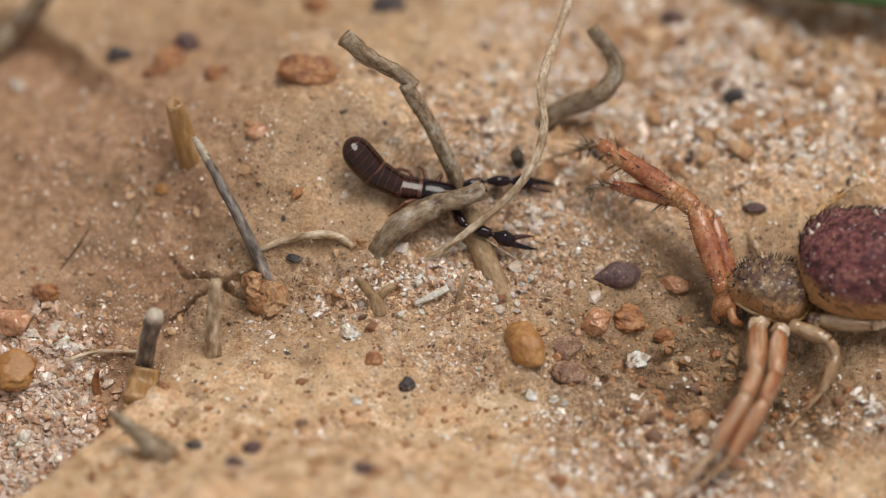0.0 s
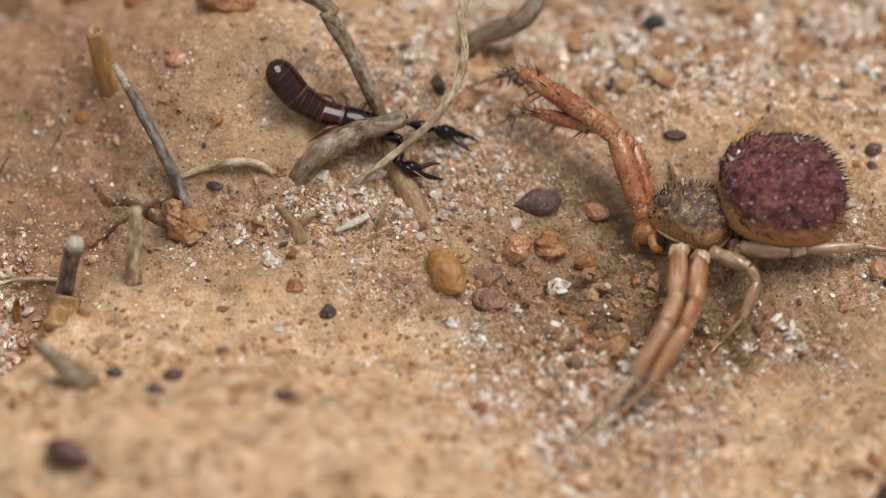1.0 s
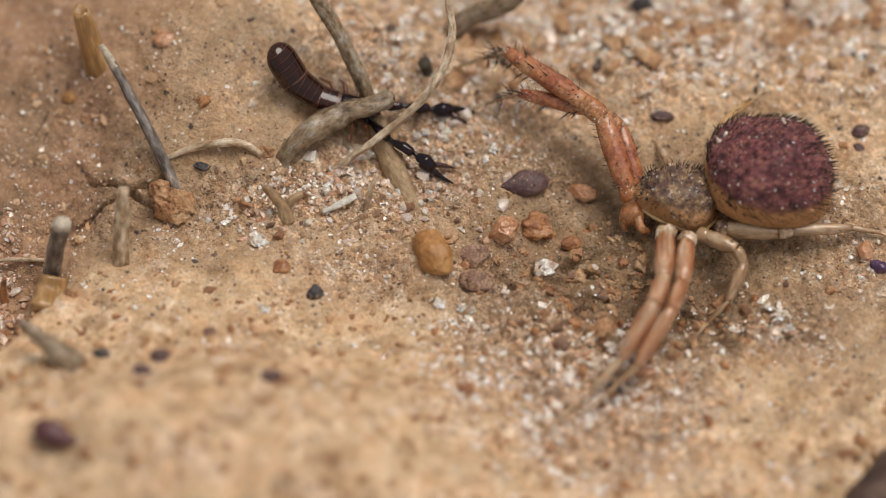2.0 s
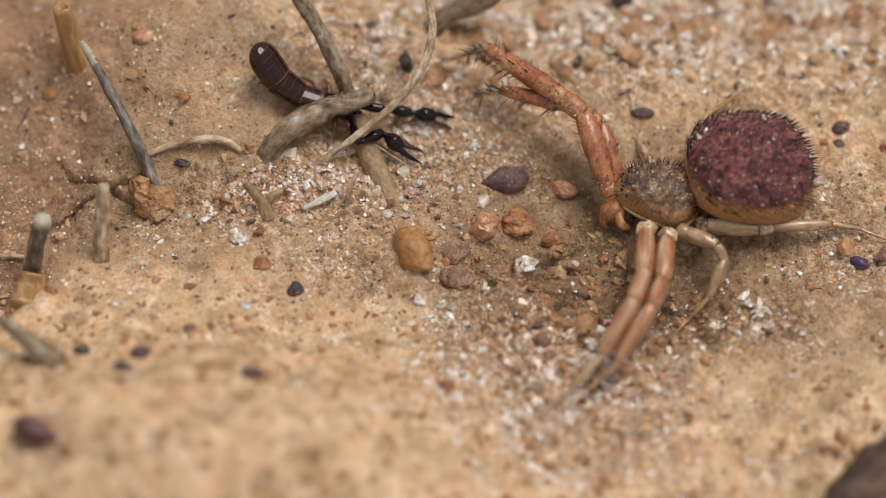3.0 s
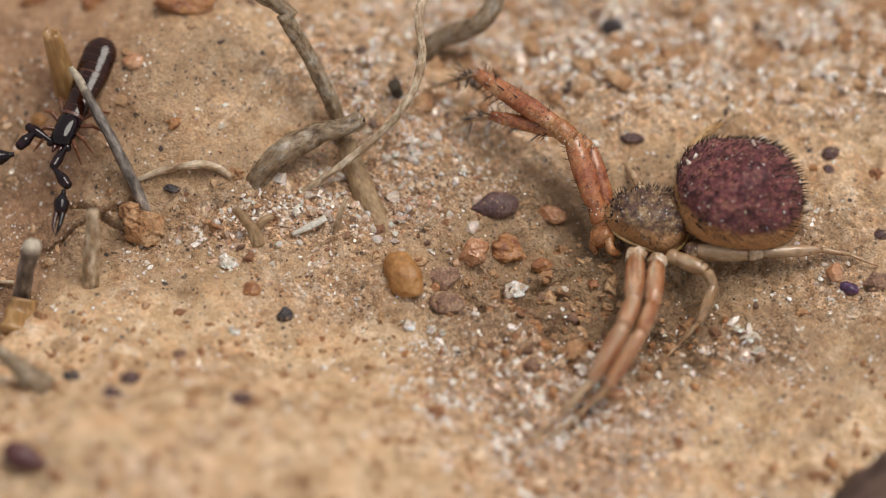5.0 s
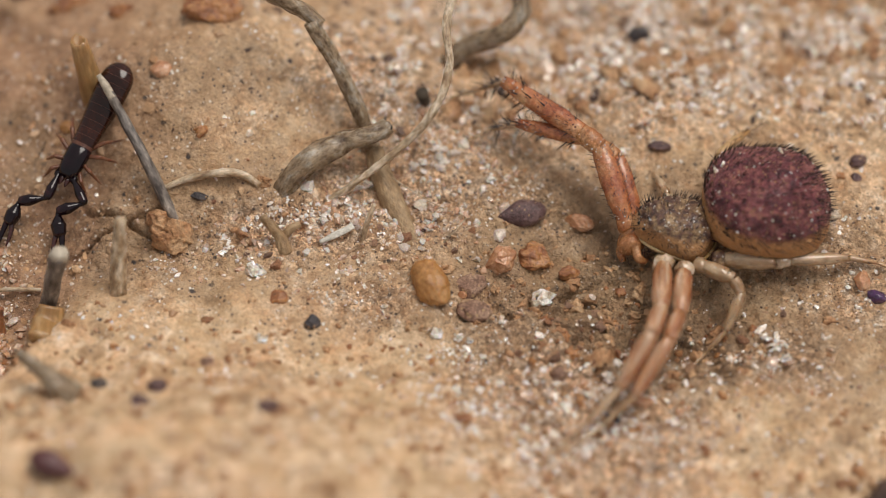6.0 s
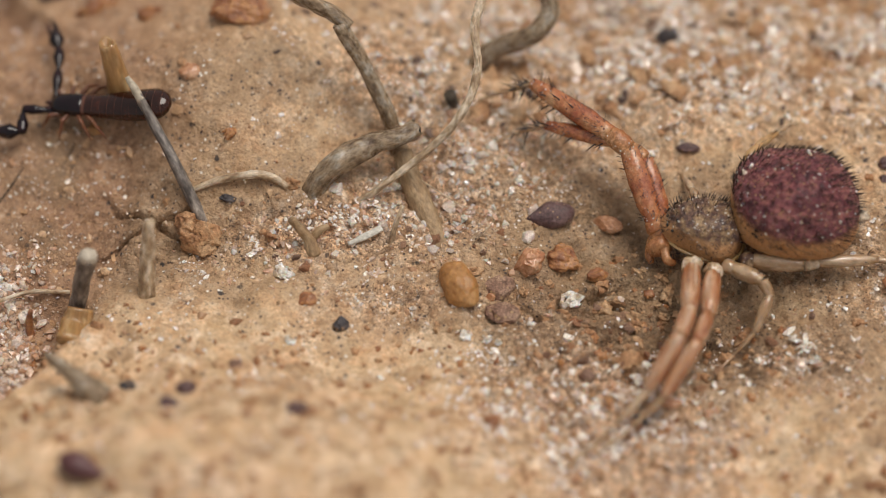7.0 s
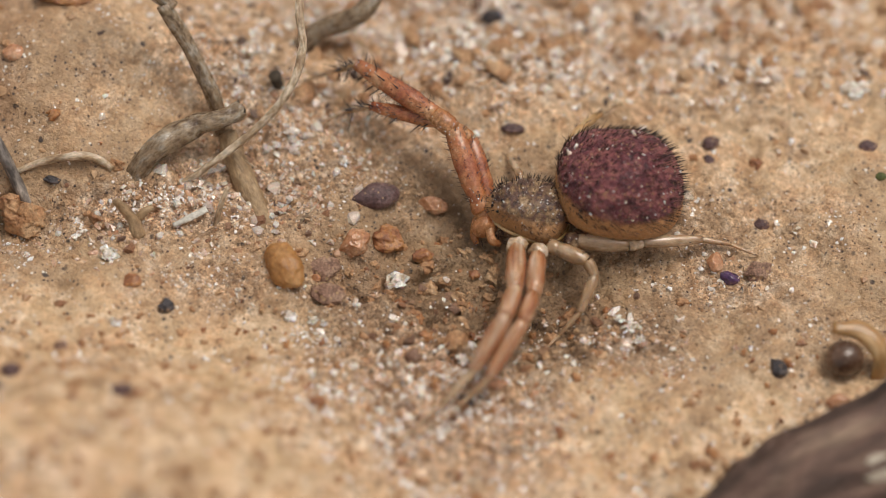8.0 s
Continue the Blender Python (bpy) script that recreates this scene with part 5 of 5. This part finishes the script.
def spider_leg(joints, radii, material, tip_material, label, hairs=0, seed=1, spines=0, joint=None, hip=None):
    """coxa, then the ends of femur, patella, tibia, metatarsus and tarsus; the femur carries the rest."""
    names = ("leg", "patella", "tibia", "metatarsus", "tarsus")
    leg = None
    joint, hip = joint or material, hip or material
    for k, name in enumerate(names):
        r0 = radii[k]
        r1 = radii[k + 1] if k < 4 else radii[k] * 0.6
        if k < 3:
            r1 = max(r1, r0 * 0.72)
        bm = segment(joints[k], joints[k + 1], r0, r1, 1.2 if k in (0, 2) else 1.05)
        ob = body_part(name, bm, material if k in (0, 2) else joint if k == 1 else tip_material, leg or SPIDER, label if k == 0 else "")
        leg = leg or ob
        if k == 0:
            body_part("coxa", lump(bmesh.new(), Vector(joints[0]), (r0 * 1.2, r0 * 1.12, r0 * 1.1), (0, 0, 0), 3, 0.2, seed), hip, leg, "glossy amber hip joint")
        if hairs and k != 1:
            body_part("bristles", leg_hairs(joints[k], joints[k + 1], (r0 + r1) / 2, hairs if k < 3 else hairs // 5, 0.22, seed * 5 + k, 0.0125), HAIR, leg)
        # small white lumps put on the leg in place of specular glints
        if spines and k < 3:
            grains = random.Random(seed * 31 + k)
            bm = bmesh.new()
            a, b = Vector(joints[k]), Vector(joints[k + 1])
            for i in range(44 if k != 1 else 9):
                d = Vector((grains.uniform(-1, 1), grains.uniform(-1, 0.3), grains.uniform(0, 1)))
                d = (d - (b - a) * (d.dot(b - a) / (b - a).length_squared)).normalized()
                s = grains.uniform(0.01, 0.028)
                lump(bm, a.lerp(b, grains.random()) + d * (r0 + r1) * 0.5, (s, s * 0.8, s * 0.7), (0, 0, grains.uniform(0, 180)), 2, 0.9, i, 6)
            body_part("sand_glint_specks", bm, CLEAR, leg, "small white specks added as glints on the leg")
        if spines and k in (2, 3):
            for i in range(spines):
                body_part("spine", leg_hairs(joints[k], joints[k + 1], (r0 + r1) / 2, 1, 0.40, seed * 70 + k * 20 + i, 0.028, -0.2), HAIR, leg, "stout dark spine")
    return leg


spider_leg([(3.70, 1.29, 0.46), (3.04, 3.06, 1.27), (2.57, 3.45, 1.38), (0.64, 5.10, 1.11), (0.09, 5.20, 0.64), (-0.70, 5.14, 0.30)], [0.215, 0.26, 0.25, 0.09, 0.06], REDLEG, PALELEG, "raised rusty red front leg with dark spines", 85, 1, 13, AMBERJOINT, AMBERJOINT)
spider_leg([(3.94, 1.45, 0.38), (3.46, 2.95, 0.98), (2.82, 3.36, 1.10), (0.97, 4.05, 0.81), (0.31, 4.11, 0.39), (-0.29, 3.98, 0.10)], [0.19, 0.225, 0.19, 0.07, 0.05], REDLEG, PALELEG, "raised rusty red second leg with dark spines", 70, 2, 12, AMBERJOINT, AMBERJOINT)
spider_leg([(4.58, 0.13, 0.54), (4.46, -1.42, 1.06), (4.20, -2.33, 1.38), (3.43, -3.50, 0.77), (2.65, -4.30, 0.52), (1.42, -5.42, 0.32)], [0.22, 0.22, 0.22, 0.14, 0.06], PINKLEG, PALELEG, "pinkish tan front leg stretched over the sand", 14, 3, 0, PINKLEG, HIP)
spider_leg([(5.10, -0.01, 0.50), (4.93, -1.43, 0.79), (4.64, -2.37, 1.16), (3.78, -3.69, 0.73), (3.07, -4.28, 0.38), (2.10, -5.08, 0.31)], [0.21, 0.21, 0.19, 0.12, 0.05], PINKLEG, PALELEG, "pinkish tan second leg stretched over the sand", 8, 4, 0, PINKLEG, HIP)
spider_leg([(5.51, 0.11, 0.50), (6.30, -0.30, 0.55), (6.50, -0.60, 0.34), (6.10, -1.50, 0.06), (5.60, -1.95, -0.27), (4.94, -2.69, -0.26)], [0.18, 0.165, 0.13, 0.07, 0.035], PALELEG, PALELEG, "pale translucent third leg", 8, 5)
spider_leg([(5.97, 0.33, 0.43), (7.36, 0.20, 0.46), (7.70, 0.28, 0.44), (9.21, 0.51, 0.19), (9.93, 0.46, 0.02), (10.63, 0.23, -0.15)], [0.2, 0.17, 0.15, 0.09, 0.045], PALELEG, PALELEG, "pale translucent hind leg laid backwards", 8, 6, 0, HIP, CARAPACE)
spider_leg([(4.82, 1.76, 0.22), (4.73, 2.30, 0.23), (4.65, 2.52, 0.19), (4.50, 2.93, 0.02), (4.44, 3.06, -0.03), (4.39, 3.19, -0.08)], [0.15, 0.12, 0.1, 0.05, 0.03], PALELEG, PALELEG, "thin pale third leg behind the body", 0, 7)
spider_leg([(5.66, 1.83, 0.30), (6.03, 3.09, 0.74), (6.27, 3.50, 0.67), (6.83, 4.19, 0.25), (7.10, 4.44, 0.13), (7.40, 4.63, 0.03)], [0.17, 0.15, 0.1, 0.05, 0.03], HUSK, PALELEG, "yellowish hind leg behind the abdomen", 14, 8)
for pts, rr in (([(4.05, 0.97, 0.37), (3.93, 0.71, 0.32), (3.98, 0.45, 0.26), (4.16, 0.43, 0.12)], [0.10, 0.12, 0.12, 0.08]),
                ([(3.91, 1.28, 0.35), (3.66, 1.09, 0.23), (3.55, 0.78, 0.02), (3.61, 0.57, -0.12)], [0.12, 0.14, 0.12, 0.07])):
    palp = body_part("pedipalp", tube(bmesh.new(), pts, rr, 12, 5, 0.1, 3), AMBERJOINT, SPIDER, "short amber pedipalp")
    body_part("bristles", leg_hairs(pts[0], pts[3], rr[1], 60, 0.17, 9, 0.012), HAIR, palp)
for at in ((3.91, 1.13, 0.27), (3.80, 0.86, 0.22)):
    body_part("chelicera", lump(bmesh.new(), at, (0.34, 0.26, 0.34), (0, 20, 10), 3, 0.12, 4), AMBERJOINT, SPIDER, "rusty chelicera")
for at in ((-0.9, -0.35, 0.35), (-0.95, -0.05, 0.45), (-0.93, 0.25, 0.4), (-0.8, -0.6, 0.4), (-0.82, 0.5, 0.5), (-0.72, -0.3, 0.72), (-0.72, 0.15, 0.78)):
    body_part("eye", lump(bmesh.new(), ceph_m @ Vector(at).normalized(), (0.045, 0.045, 0.045), (0, 0, 0), 2, 0, 1), EYE_GLOSS, SPIDER, "tiny black eye")
body_part("pedicel", tube(bmesh.new(), [Vector(CEPH_C) + Vector((0.8, 0.1, -0.1)), Vector(ABD_C) + Vector((-1.5, 0, -0.1))], [0.25, 0.25], 12, 4), CARAPACE, SPIDER)



# ---- the pseudoscorpion that walks about: its own space has the mouth at the origin and the body along -x ----
BUG = root("pseudoscorpion", (0, 0, 0), "glossy black-brown pseudoscorpion with long pincers", "pseudoscorpion")
FEMUR, PATELLA, CHELA, HIGH = 0.78, 0.73, 1.26, 0.34


def bug_back(x):
    """Half-width, half-height and middle height of the body at x; the tail end lifts."""
    u = (x + 3.25) / 2.3
    hw = 0.43 * math.sqrt(max(0.0, 1 - (1 - min(1, u / 0.22)) ** 2)) if u < 0.22 else 0.43 - 0.13 * step((u - 0.3) / 0.75)
    return max(hw, 0.02), max(hw * 0.68, 0.02), HIGH + 0.02 + 0.1 * (1 - u) ** 2


BENDS = (-1.42, -2.12)


def core(lo, hi, at):
    """The soft body between lo and hi, its joint at x = at, height HIGH."""
    bm = loft(bmesh.new(), [(x, *[q * s for q, s in zip(bug_back(x), (0.985, 0.985, 1.0))]) for x in np.linspace(lo, hi, 16)], 32, 0.9)
    bm.transform(Matrix.Translation((-at, 0, -HIGH if at else 0)))
    return bm


abdomen_core = part("abdomen", core(BENDS[0] - 0.06, -0.85, 0), SEAM, BUG, "pale brown membrane between the plates")
mid_body = part("mid_abdomen", core(BENDS[1] - 0.06, BENDS[0] + 0.06, BENDS[0]), SEAM, BUG, "middle third of the banded abdomen")
tail = part("tail", core(-3.22, BENDS[1] + 0.06, BENDS[1]), SEAM, BUG, "rounded tail end of the abdomen")
edges = np.linspace(-3.25, -0.93, 12)
for k in range(11):
    a, b = edges[k], edges[k + 1] - 0.012
    stations = [(x, *bug_back(x)) for x in ((a, a * 0.67 + b * 0.33, a * 0.33 + b * 0.67, b) if k else (a, a + 0.02, a + 0.05, a + 0.09, a + 0.14, b))]
    stations = [(x, hw * g, hh * g, zc) for (x, hw, hh, zc), g in zip(stations, (1.0, 1.001, 1.001, 1.0) if k else (1, 1, 1, 1, 1, 1))]
    bm = loft(bmesh.new(), stations, 32, 0.9)
    mid = (a + b) / 2
    carrier, at = (tail, BENDS[1]) if mid < BENDS[1] else (mid_body, BENDS[0]) if mid < BENDS[0] else (abdomen_core, 0)
    if at:
        bm.transform(Matrix.Translation((-at, 0, -HIGH)))
    part("back_plate", bm, PLATE, carrier)
ceph = part("head_shield", loft(bmesh.new(), [(-0.97, 0.20, 0.12, HIGH), (-0.95, 0.28, 0.20, HIGH), (-0.75, 0.31, 0.23, HIGH + 0.01), (-0.45, 0.30, 0.24, HIGH + 0.01), (-0.2, 0.28, 0.22, HIGH),
                                               (-0.05, 0.24, 0.18, HIGH - 0.01), (0.0, 0.15, 0.09, HIGH - 0.02)], 32, 0.9), CHITIN, BUG, "shiny black head shield")
for s in (1, -1):
    part("jaw", lump(bmesh.new(), (0.06, 0.08 * s, HIGH - 0.05), (0.14, 0.075, 0.07), (0, 0, 0), 3, 0.05, 2, 0, 0.4), CLAW, BUG, "small dark jaw")
    part("eye", lump(bmesh.new(), (-0.12, 0.235 * s, HIGH + 0.06), (0.03, 0.03, 0.03), (0, 0, 0), 2), EYE_GLOSS, ceph)


def rod(length, r, narrow=0.45, seed=0):
    """A club-shaped limb piece along +x from its joint."""
    return tube(bmesh.new(), [(0, 0, 0), (length * 0.18, 0, 0), (length * 0.6, 0, 0), (length * 0.92, 0, 0), (length, 0, 0)], [r * narrow, r * narrow * 1.1, r, r * 0.8, r * 0.45], 14, 5)


PALPS = {}
for side, s in (("left", 1), ("right", -1)):
    part("palp_base", lump(bmesh.new(), (-0.06, 0.2 * s, HIGH - 0.04), (0.15, 0.11, 0.1), (0, 0, 40 * s), 3, 0.05, 3), CHITIN, BUG)
    femur = part("palp_femur", rod(FEMUR, 0.135), CHITIN, BUG, "slender black pincer arm")
    patella = part("palp_patella", rod(PATELLA, 0.155, 0.35), CHITIN, BUG)
    claw = bmesh.new()
    tube(claw, [(0, 0, 0), (0.1, 0, 0), (0.34, 0, 0), (0.58, 0.02 * s, 0), (0.66, 0.03 * s, 0)], [0.055, 0.07, 0.205, 0.165, 0.08], 16, 6)
    tube(claw, [(0.52, 0.07 * s, 0), (0.75, 0.07 * s, 0), (1.0, 0.05 * s, 0), (CHELA, 0.0, 0)], [0.09, 0.075, 0.055, 0.014], 10, 5)
    chela = part("pincer", claw, CHITIN, BUG, "swollen black pincer with a fixed finger")
    finger = part("pincer_finger", tube(bmesh.new(), [(0, 0, 0), (0.2, -0.015 * s, 0), (0.42, 0.0, 0), (0.62, 0.045 * s, 0)], [0.075, 0.068, 0.05, 0.014], 10, 5), CLAW, chela, "dark red movable finger")
    finger.location = Vector((0.56, -0.06 * s, 0)) * MM
    for k in range(7):
        hair = bmesh.new()
        bristle(hair, Vector((0.15 + 0.12 * k, 0.13 * s * (1 if k % 2 else -1), 0.03)), Vector((0.3, s * (1 if k % 2 else -1), 0.6)), 0.22, 0.008)
        part("feeler_hair", hair, HAIR, chela)
    PALPS[side] = (femur, patella, chela, finger, s)
BUG_LEGS = []
for s in (1, -1):
    for k in range(4):
        x, swing = -0.28 - 0.2 * k, (48, 15, -25, -55)[k]
        long = (0.62, 0.62, 0.76, 0.86)[k]
        bm = tube(bmesh.new(), [(0, 0, 0), (0.12 * long, 0.02, 0.06), (0.45 * long, 0, 0.10), (0.52 * long, 0, 0.08), (0.8 * long, 0, -0.13), (long, 0, -0.26)],
                  [0.05, 0.06, 0.06, 0.05, 0.035, 0.012], 8, 4)
        leg = part("walking_leg", bm, BUGLEG, BUG, "thin amber walking leg")
        BUG_LEGS.append((leg, x, 0.22 * s, swing, k, s))
for k in range(8):
    hair = bmesh.new()
    bristle(hair, Vector((-3.2 + 0.1 * k - BENDS[1], 0.2 * (1 if k % 2 else -1), 0.3)), Vector((-1, 0.6 * (1 if k % 2 else -1), 0.5)), 0.2, 0.007)
    part("tail_hair", hair, HAIR, tail)


def palp_rows(side, angles):
    """Poses of femur, patella and pincer, in the animal's space, from the three headings of the arm against the body."""
    s = PALPS[side][4]
    rows = ([], [], [])
    for t, a, b, c in angles:
        p = Vector((-0.05, 0.2 * s, HIGH))
        for k, (turn, long, lift) in enumerate(((a, FEMUR, 6), (b, PATELLA, -2), (c, CHELA, -8))):
            rows[k].append((t, pose(p.x * MM, p.y * MM, p.z * MM, 0, -lift, turn)))
            p = p + Vector((math.cos(radians(turn)) * math.cos(radians(lift)), math.sin(radians(turn)) * math.cos(radians(lift)), math.sin(radians(lift)))) * (long - 0.03)
    return rows


def motions():
    """The pseudoscorpion's way, its arms, its fingers and its legs; all else stands still."""
    walk(BUG, [(t, pose(x * MM, y * MM, z * MM, 0, tip, yaw)) for t, x, y, z, yaw, tip in (
        (0, -3.05, 3.81, 0.38, -4, 11),
        (0.5, -3.05, 3.80, 0.38, -4, 11),
        (1, -3.04, 3.74, 0.39, -9, 12),
        (1.2, -3.02, 3.70, 0.35, -9, 12),
        (2.3, -2.78, 3.57, 0.29, -13, 12),
        (2.5, -2.82, 3.56, 0.29, -13, 12),
        (3, -2.76, 3.50, 0.30, -13, 12),
        (3.5, -3.07, 3.74, 0.42, -11, 12),
        (3.7, -3.88, 3.69, 0.76, -25, 13),
        (3.8, -4.91, 3.97, 1.18, -29, 8),
        (3.9, -6.06, 4.11, 1.48, -38, 1),
        (4, -6.70, 4.26, 1.97, -49, -14),
        (4.1, -7.60, 4.49, 1.89, -60, -19),
        (4.3, -7.74, 4.46, 1.83, -62, -18),
        (4.5, -8.43, 3.96, 1.41, -79, -6),
        (4.7, -9.31, 3.37, 1.14, -98, -6),
        (5.8, -10.18, 2.65, 0.25, -118, 16),
        (6, -10.30, 2.64, 0.28, -118, 15),
        (6.1, -10.10, 2.88, 0.40, -122, 16),
        (6.3, -10.41, 3.25, 0.43, -136, 16),
        (6.5, -10.27, 3.51, 0.52, -143, 16),
        (6.6, -9.72, 3.80, 0.77, -147, 15),
        (6.7, -9.73, 3.89, 0.79, -151, 15),
        (6.8, -10.32, 4.09, 0.60, -163, 16),
        (6.9, -10.91, 4.27, 0.39, -175, 15),
        (7, -11.44, 4.74, 0.34, -190, 11),
        (7.1, -12.44, 5.38, 0.24, -199, 8),
        (7.2, -12.54, 6.54, -0.05, -219, 10),
        (7.3, -12.63, 6.87, -0.14, -221, 12),
        (7.4, -13.37, 7.56, -0.56, -221, 18),
        (7.5, -15.34, 8.53, -1.27, -216, 18),
        (8, -17.36, 8.38, -1.25, -209, 13),
    )])
    mid_rows, tail_rows = [], []
    for t, lift, turn in ((0, 25, -26), (0.5, 22, -24), (1.2, 26, -24), (2.3, 32, -22), (3.0, 32, -20), (3.5, 18, -20), (3.7, 4, -4), (3.9, 2, 4), (4.5, 3, 6), (4.7, 8, 4),
                          (5.8, 3, 0), (6.5, 2, 0), (7.0, 4, 2), (8, 4, 0)):
        half = pose(0, 0, 0, 0, lift * 0.52, turn * 0.52)
        mid_rows.append((t, pose(BENDS[0] * MM, 0, HIGH * MM) @ half))
        tail_rows.append((t, mid_rows[-1][1] @ pose((BENDS[1] - BENDS[0]) * MM, 0, 0) @ half))
    walk(mid_body, mid_rows)
    walk(tail, tail_rows)
    left = palp_rows("left", (
        (0, 23, 13, 9),
        (0.5, 10, -6, -9),
        (1, 2, 3, 3),
        (1.2, 12, 15, 24),
        (2.3, 16, 15, 18),
        (2.5, 16, 17, 21),
        (3, 9, 11, 15),
        (3.5, 9, 6, 5),
        (3.7, 87, -8, 13),
        (3.8, 86, 6, -6),
        (3.9, 63, 29, -6),
        (4, 72, 8, -8),
        (4.1, 81, 34, 6),
        (4.3, 79, 8, -4),
        (4.5, 53, -4, -21),
        (4.7, 9, 29, 16),
        (5.8, -11, 77, -2),
        (6, 53, -47, 30),
        (6.1, -8, 75, -11),
        (6.3, 13, 57, -5),
        (6.5, 46, 33, 7),
        (6.6, 70, 3, 3),
        (6.7, 77, -5, -27),
        (6.8, 46, -12, -19),
        (6.9, 60, -14, -9),
        (7, 2, 100, -6),
        (7.1, 43, 89, 4),
        (7.2, 59, 118, 21),
        (7.3, 58, 121, 21),
        (7.4, 60, 117, 18),
        (7.5, 49, 109, 14),
        (8, 32, 105, 10),
    ))
    right = palp_rows("right", (
        (0, -62, -10, -6),
        (0.5, -21, -90, 6),
        (1, -6, -88, -1),
        (1.2, -37, -26, -40),
        (2.3, -30, -15, -8),
        (2.5, -14, -41, -3),
        (3, -60, 46, -20),
        (3.5, -59, 4, -7),
        (3.7, -99, 11, 41),
        (3.8, -123, -44, 30),
        (3.9, -108, 36, -52),
        (4, -62, -151, -44),
        (4.1, -151, -87, -46),
        (4.3, -100, -70, -60),
        (4.5, -95, -80, -58),
        (4.7, -120, -13, -70),
        (5.8, 1, -62, -4),
        (6, 5, -59, 1),
        (6.1, -18, -122, -32),
        (6.3, -116, -36, -64),
        (6.5, -86, -69, -60),
        (6.6, -90, -42, -37),
        (6.7, -103, -68, -75),
        (6.8, -65, -113, -72),
        (6.9, -137, -39, -80),
        (7, -83, -78, -62),
        (7.1, -63, -67, -55),
        (7.2, -33, -45, -36),
        (7.3, -33, -41, -33),
        (7.4, -33, -38, -33),
        (7.5, -39, -44, -37),
        (8, -45, -52, -43),
    ))
    for side, rows in (("left", left), ("right", right)):
        for ob, r in zip(PALPS[side][:3], rows):
            walk(ob, r)
        s = PALPS[side][4]
        at = (0.56 * MM, -0.06 * s * MM, 0)
        walk(PALPS[side][3], [(t, pose(*at, 0, 0, -s * gape)) for t, gape in ((0, 30 if s < 0 else 18), (0.5, 34), (1.2, 40 if s < 0 else 30), (2.5, 30), (3.0, 26), (3.5, 34 if s < 0 else 8), (3.9, 6), (4.5, 2), (5.8, 12), (6.5, 20), (7.0, 6), (8, 6))])
    steps = [0.0, 1.2, 2.3, 2.8, 3.4, *[round(3.5 + 0.1 * i, 1) for i in range(13)], 5.2, 5.8, *[round(6.0 + 0.1 * i, 1) for i in range(16)], 8.0]
    for leg, x, y, swing, k, s in BUG_LEGS:
        rows = []
        for i, t in enumerate(steps):
            busy = 1.0 if 3.5 < t < 4.8 or 6.0 < t < 7.6 else 0.15
            beat = 13 * busy * math.sin(2.2 * i + 1.57 * k + (1.57 if s > 0 else 0))
            rows.append((t, pose(x * MM, y * MM, 0.26 * MM, 0, 0, (90 + 0 if s > 0 else -90) - s * SPLAY[k] + beat)))
        walk(leg, rows)


SPLAY = (48, 18, -25, -52)
motions()
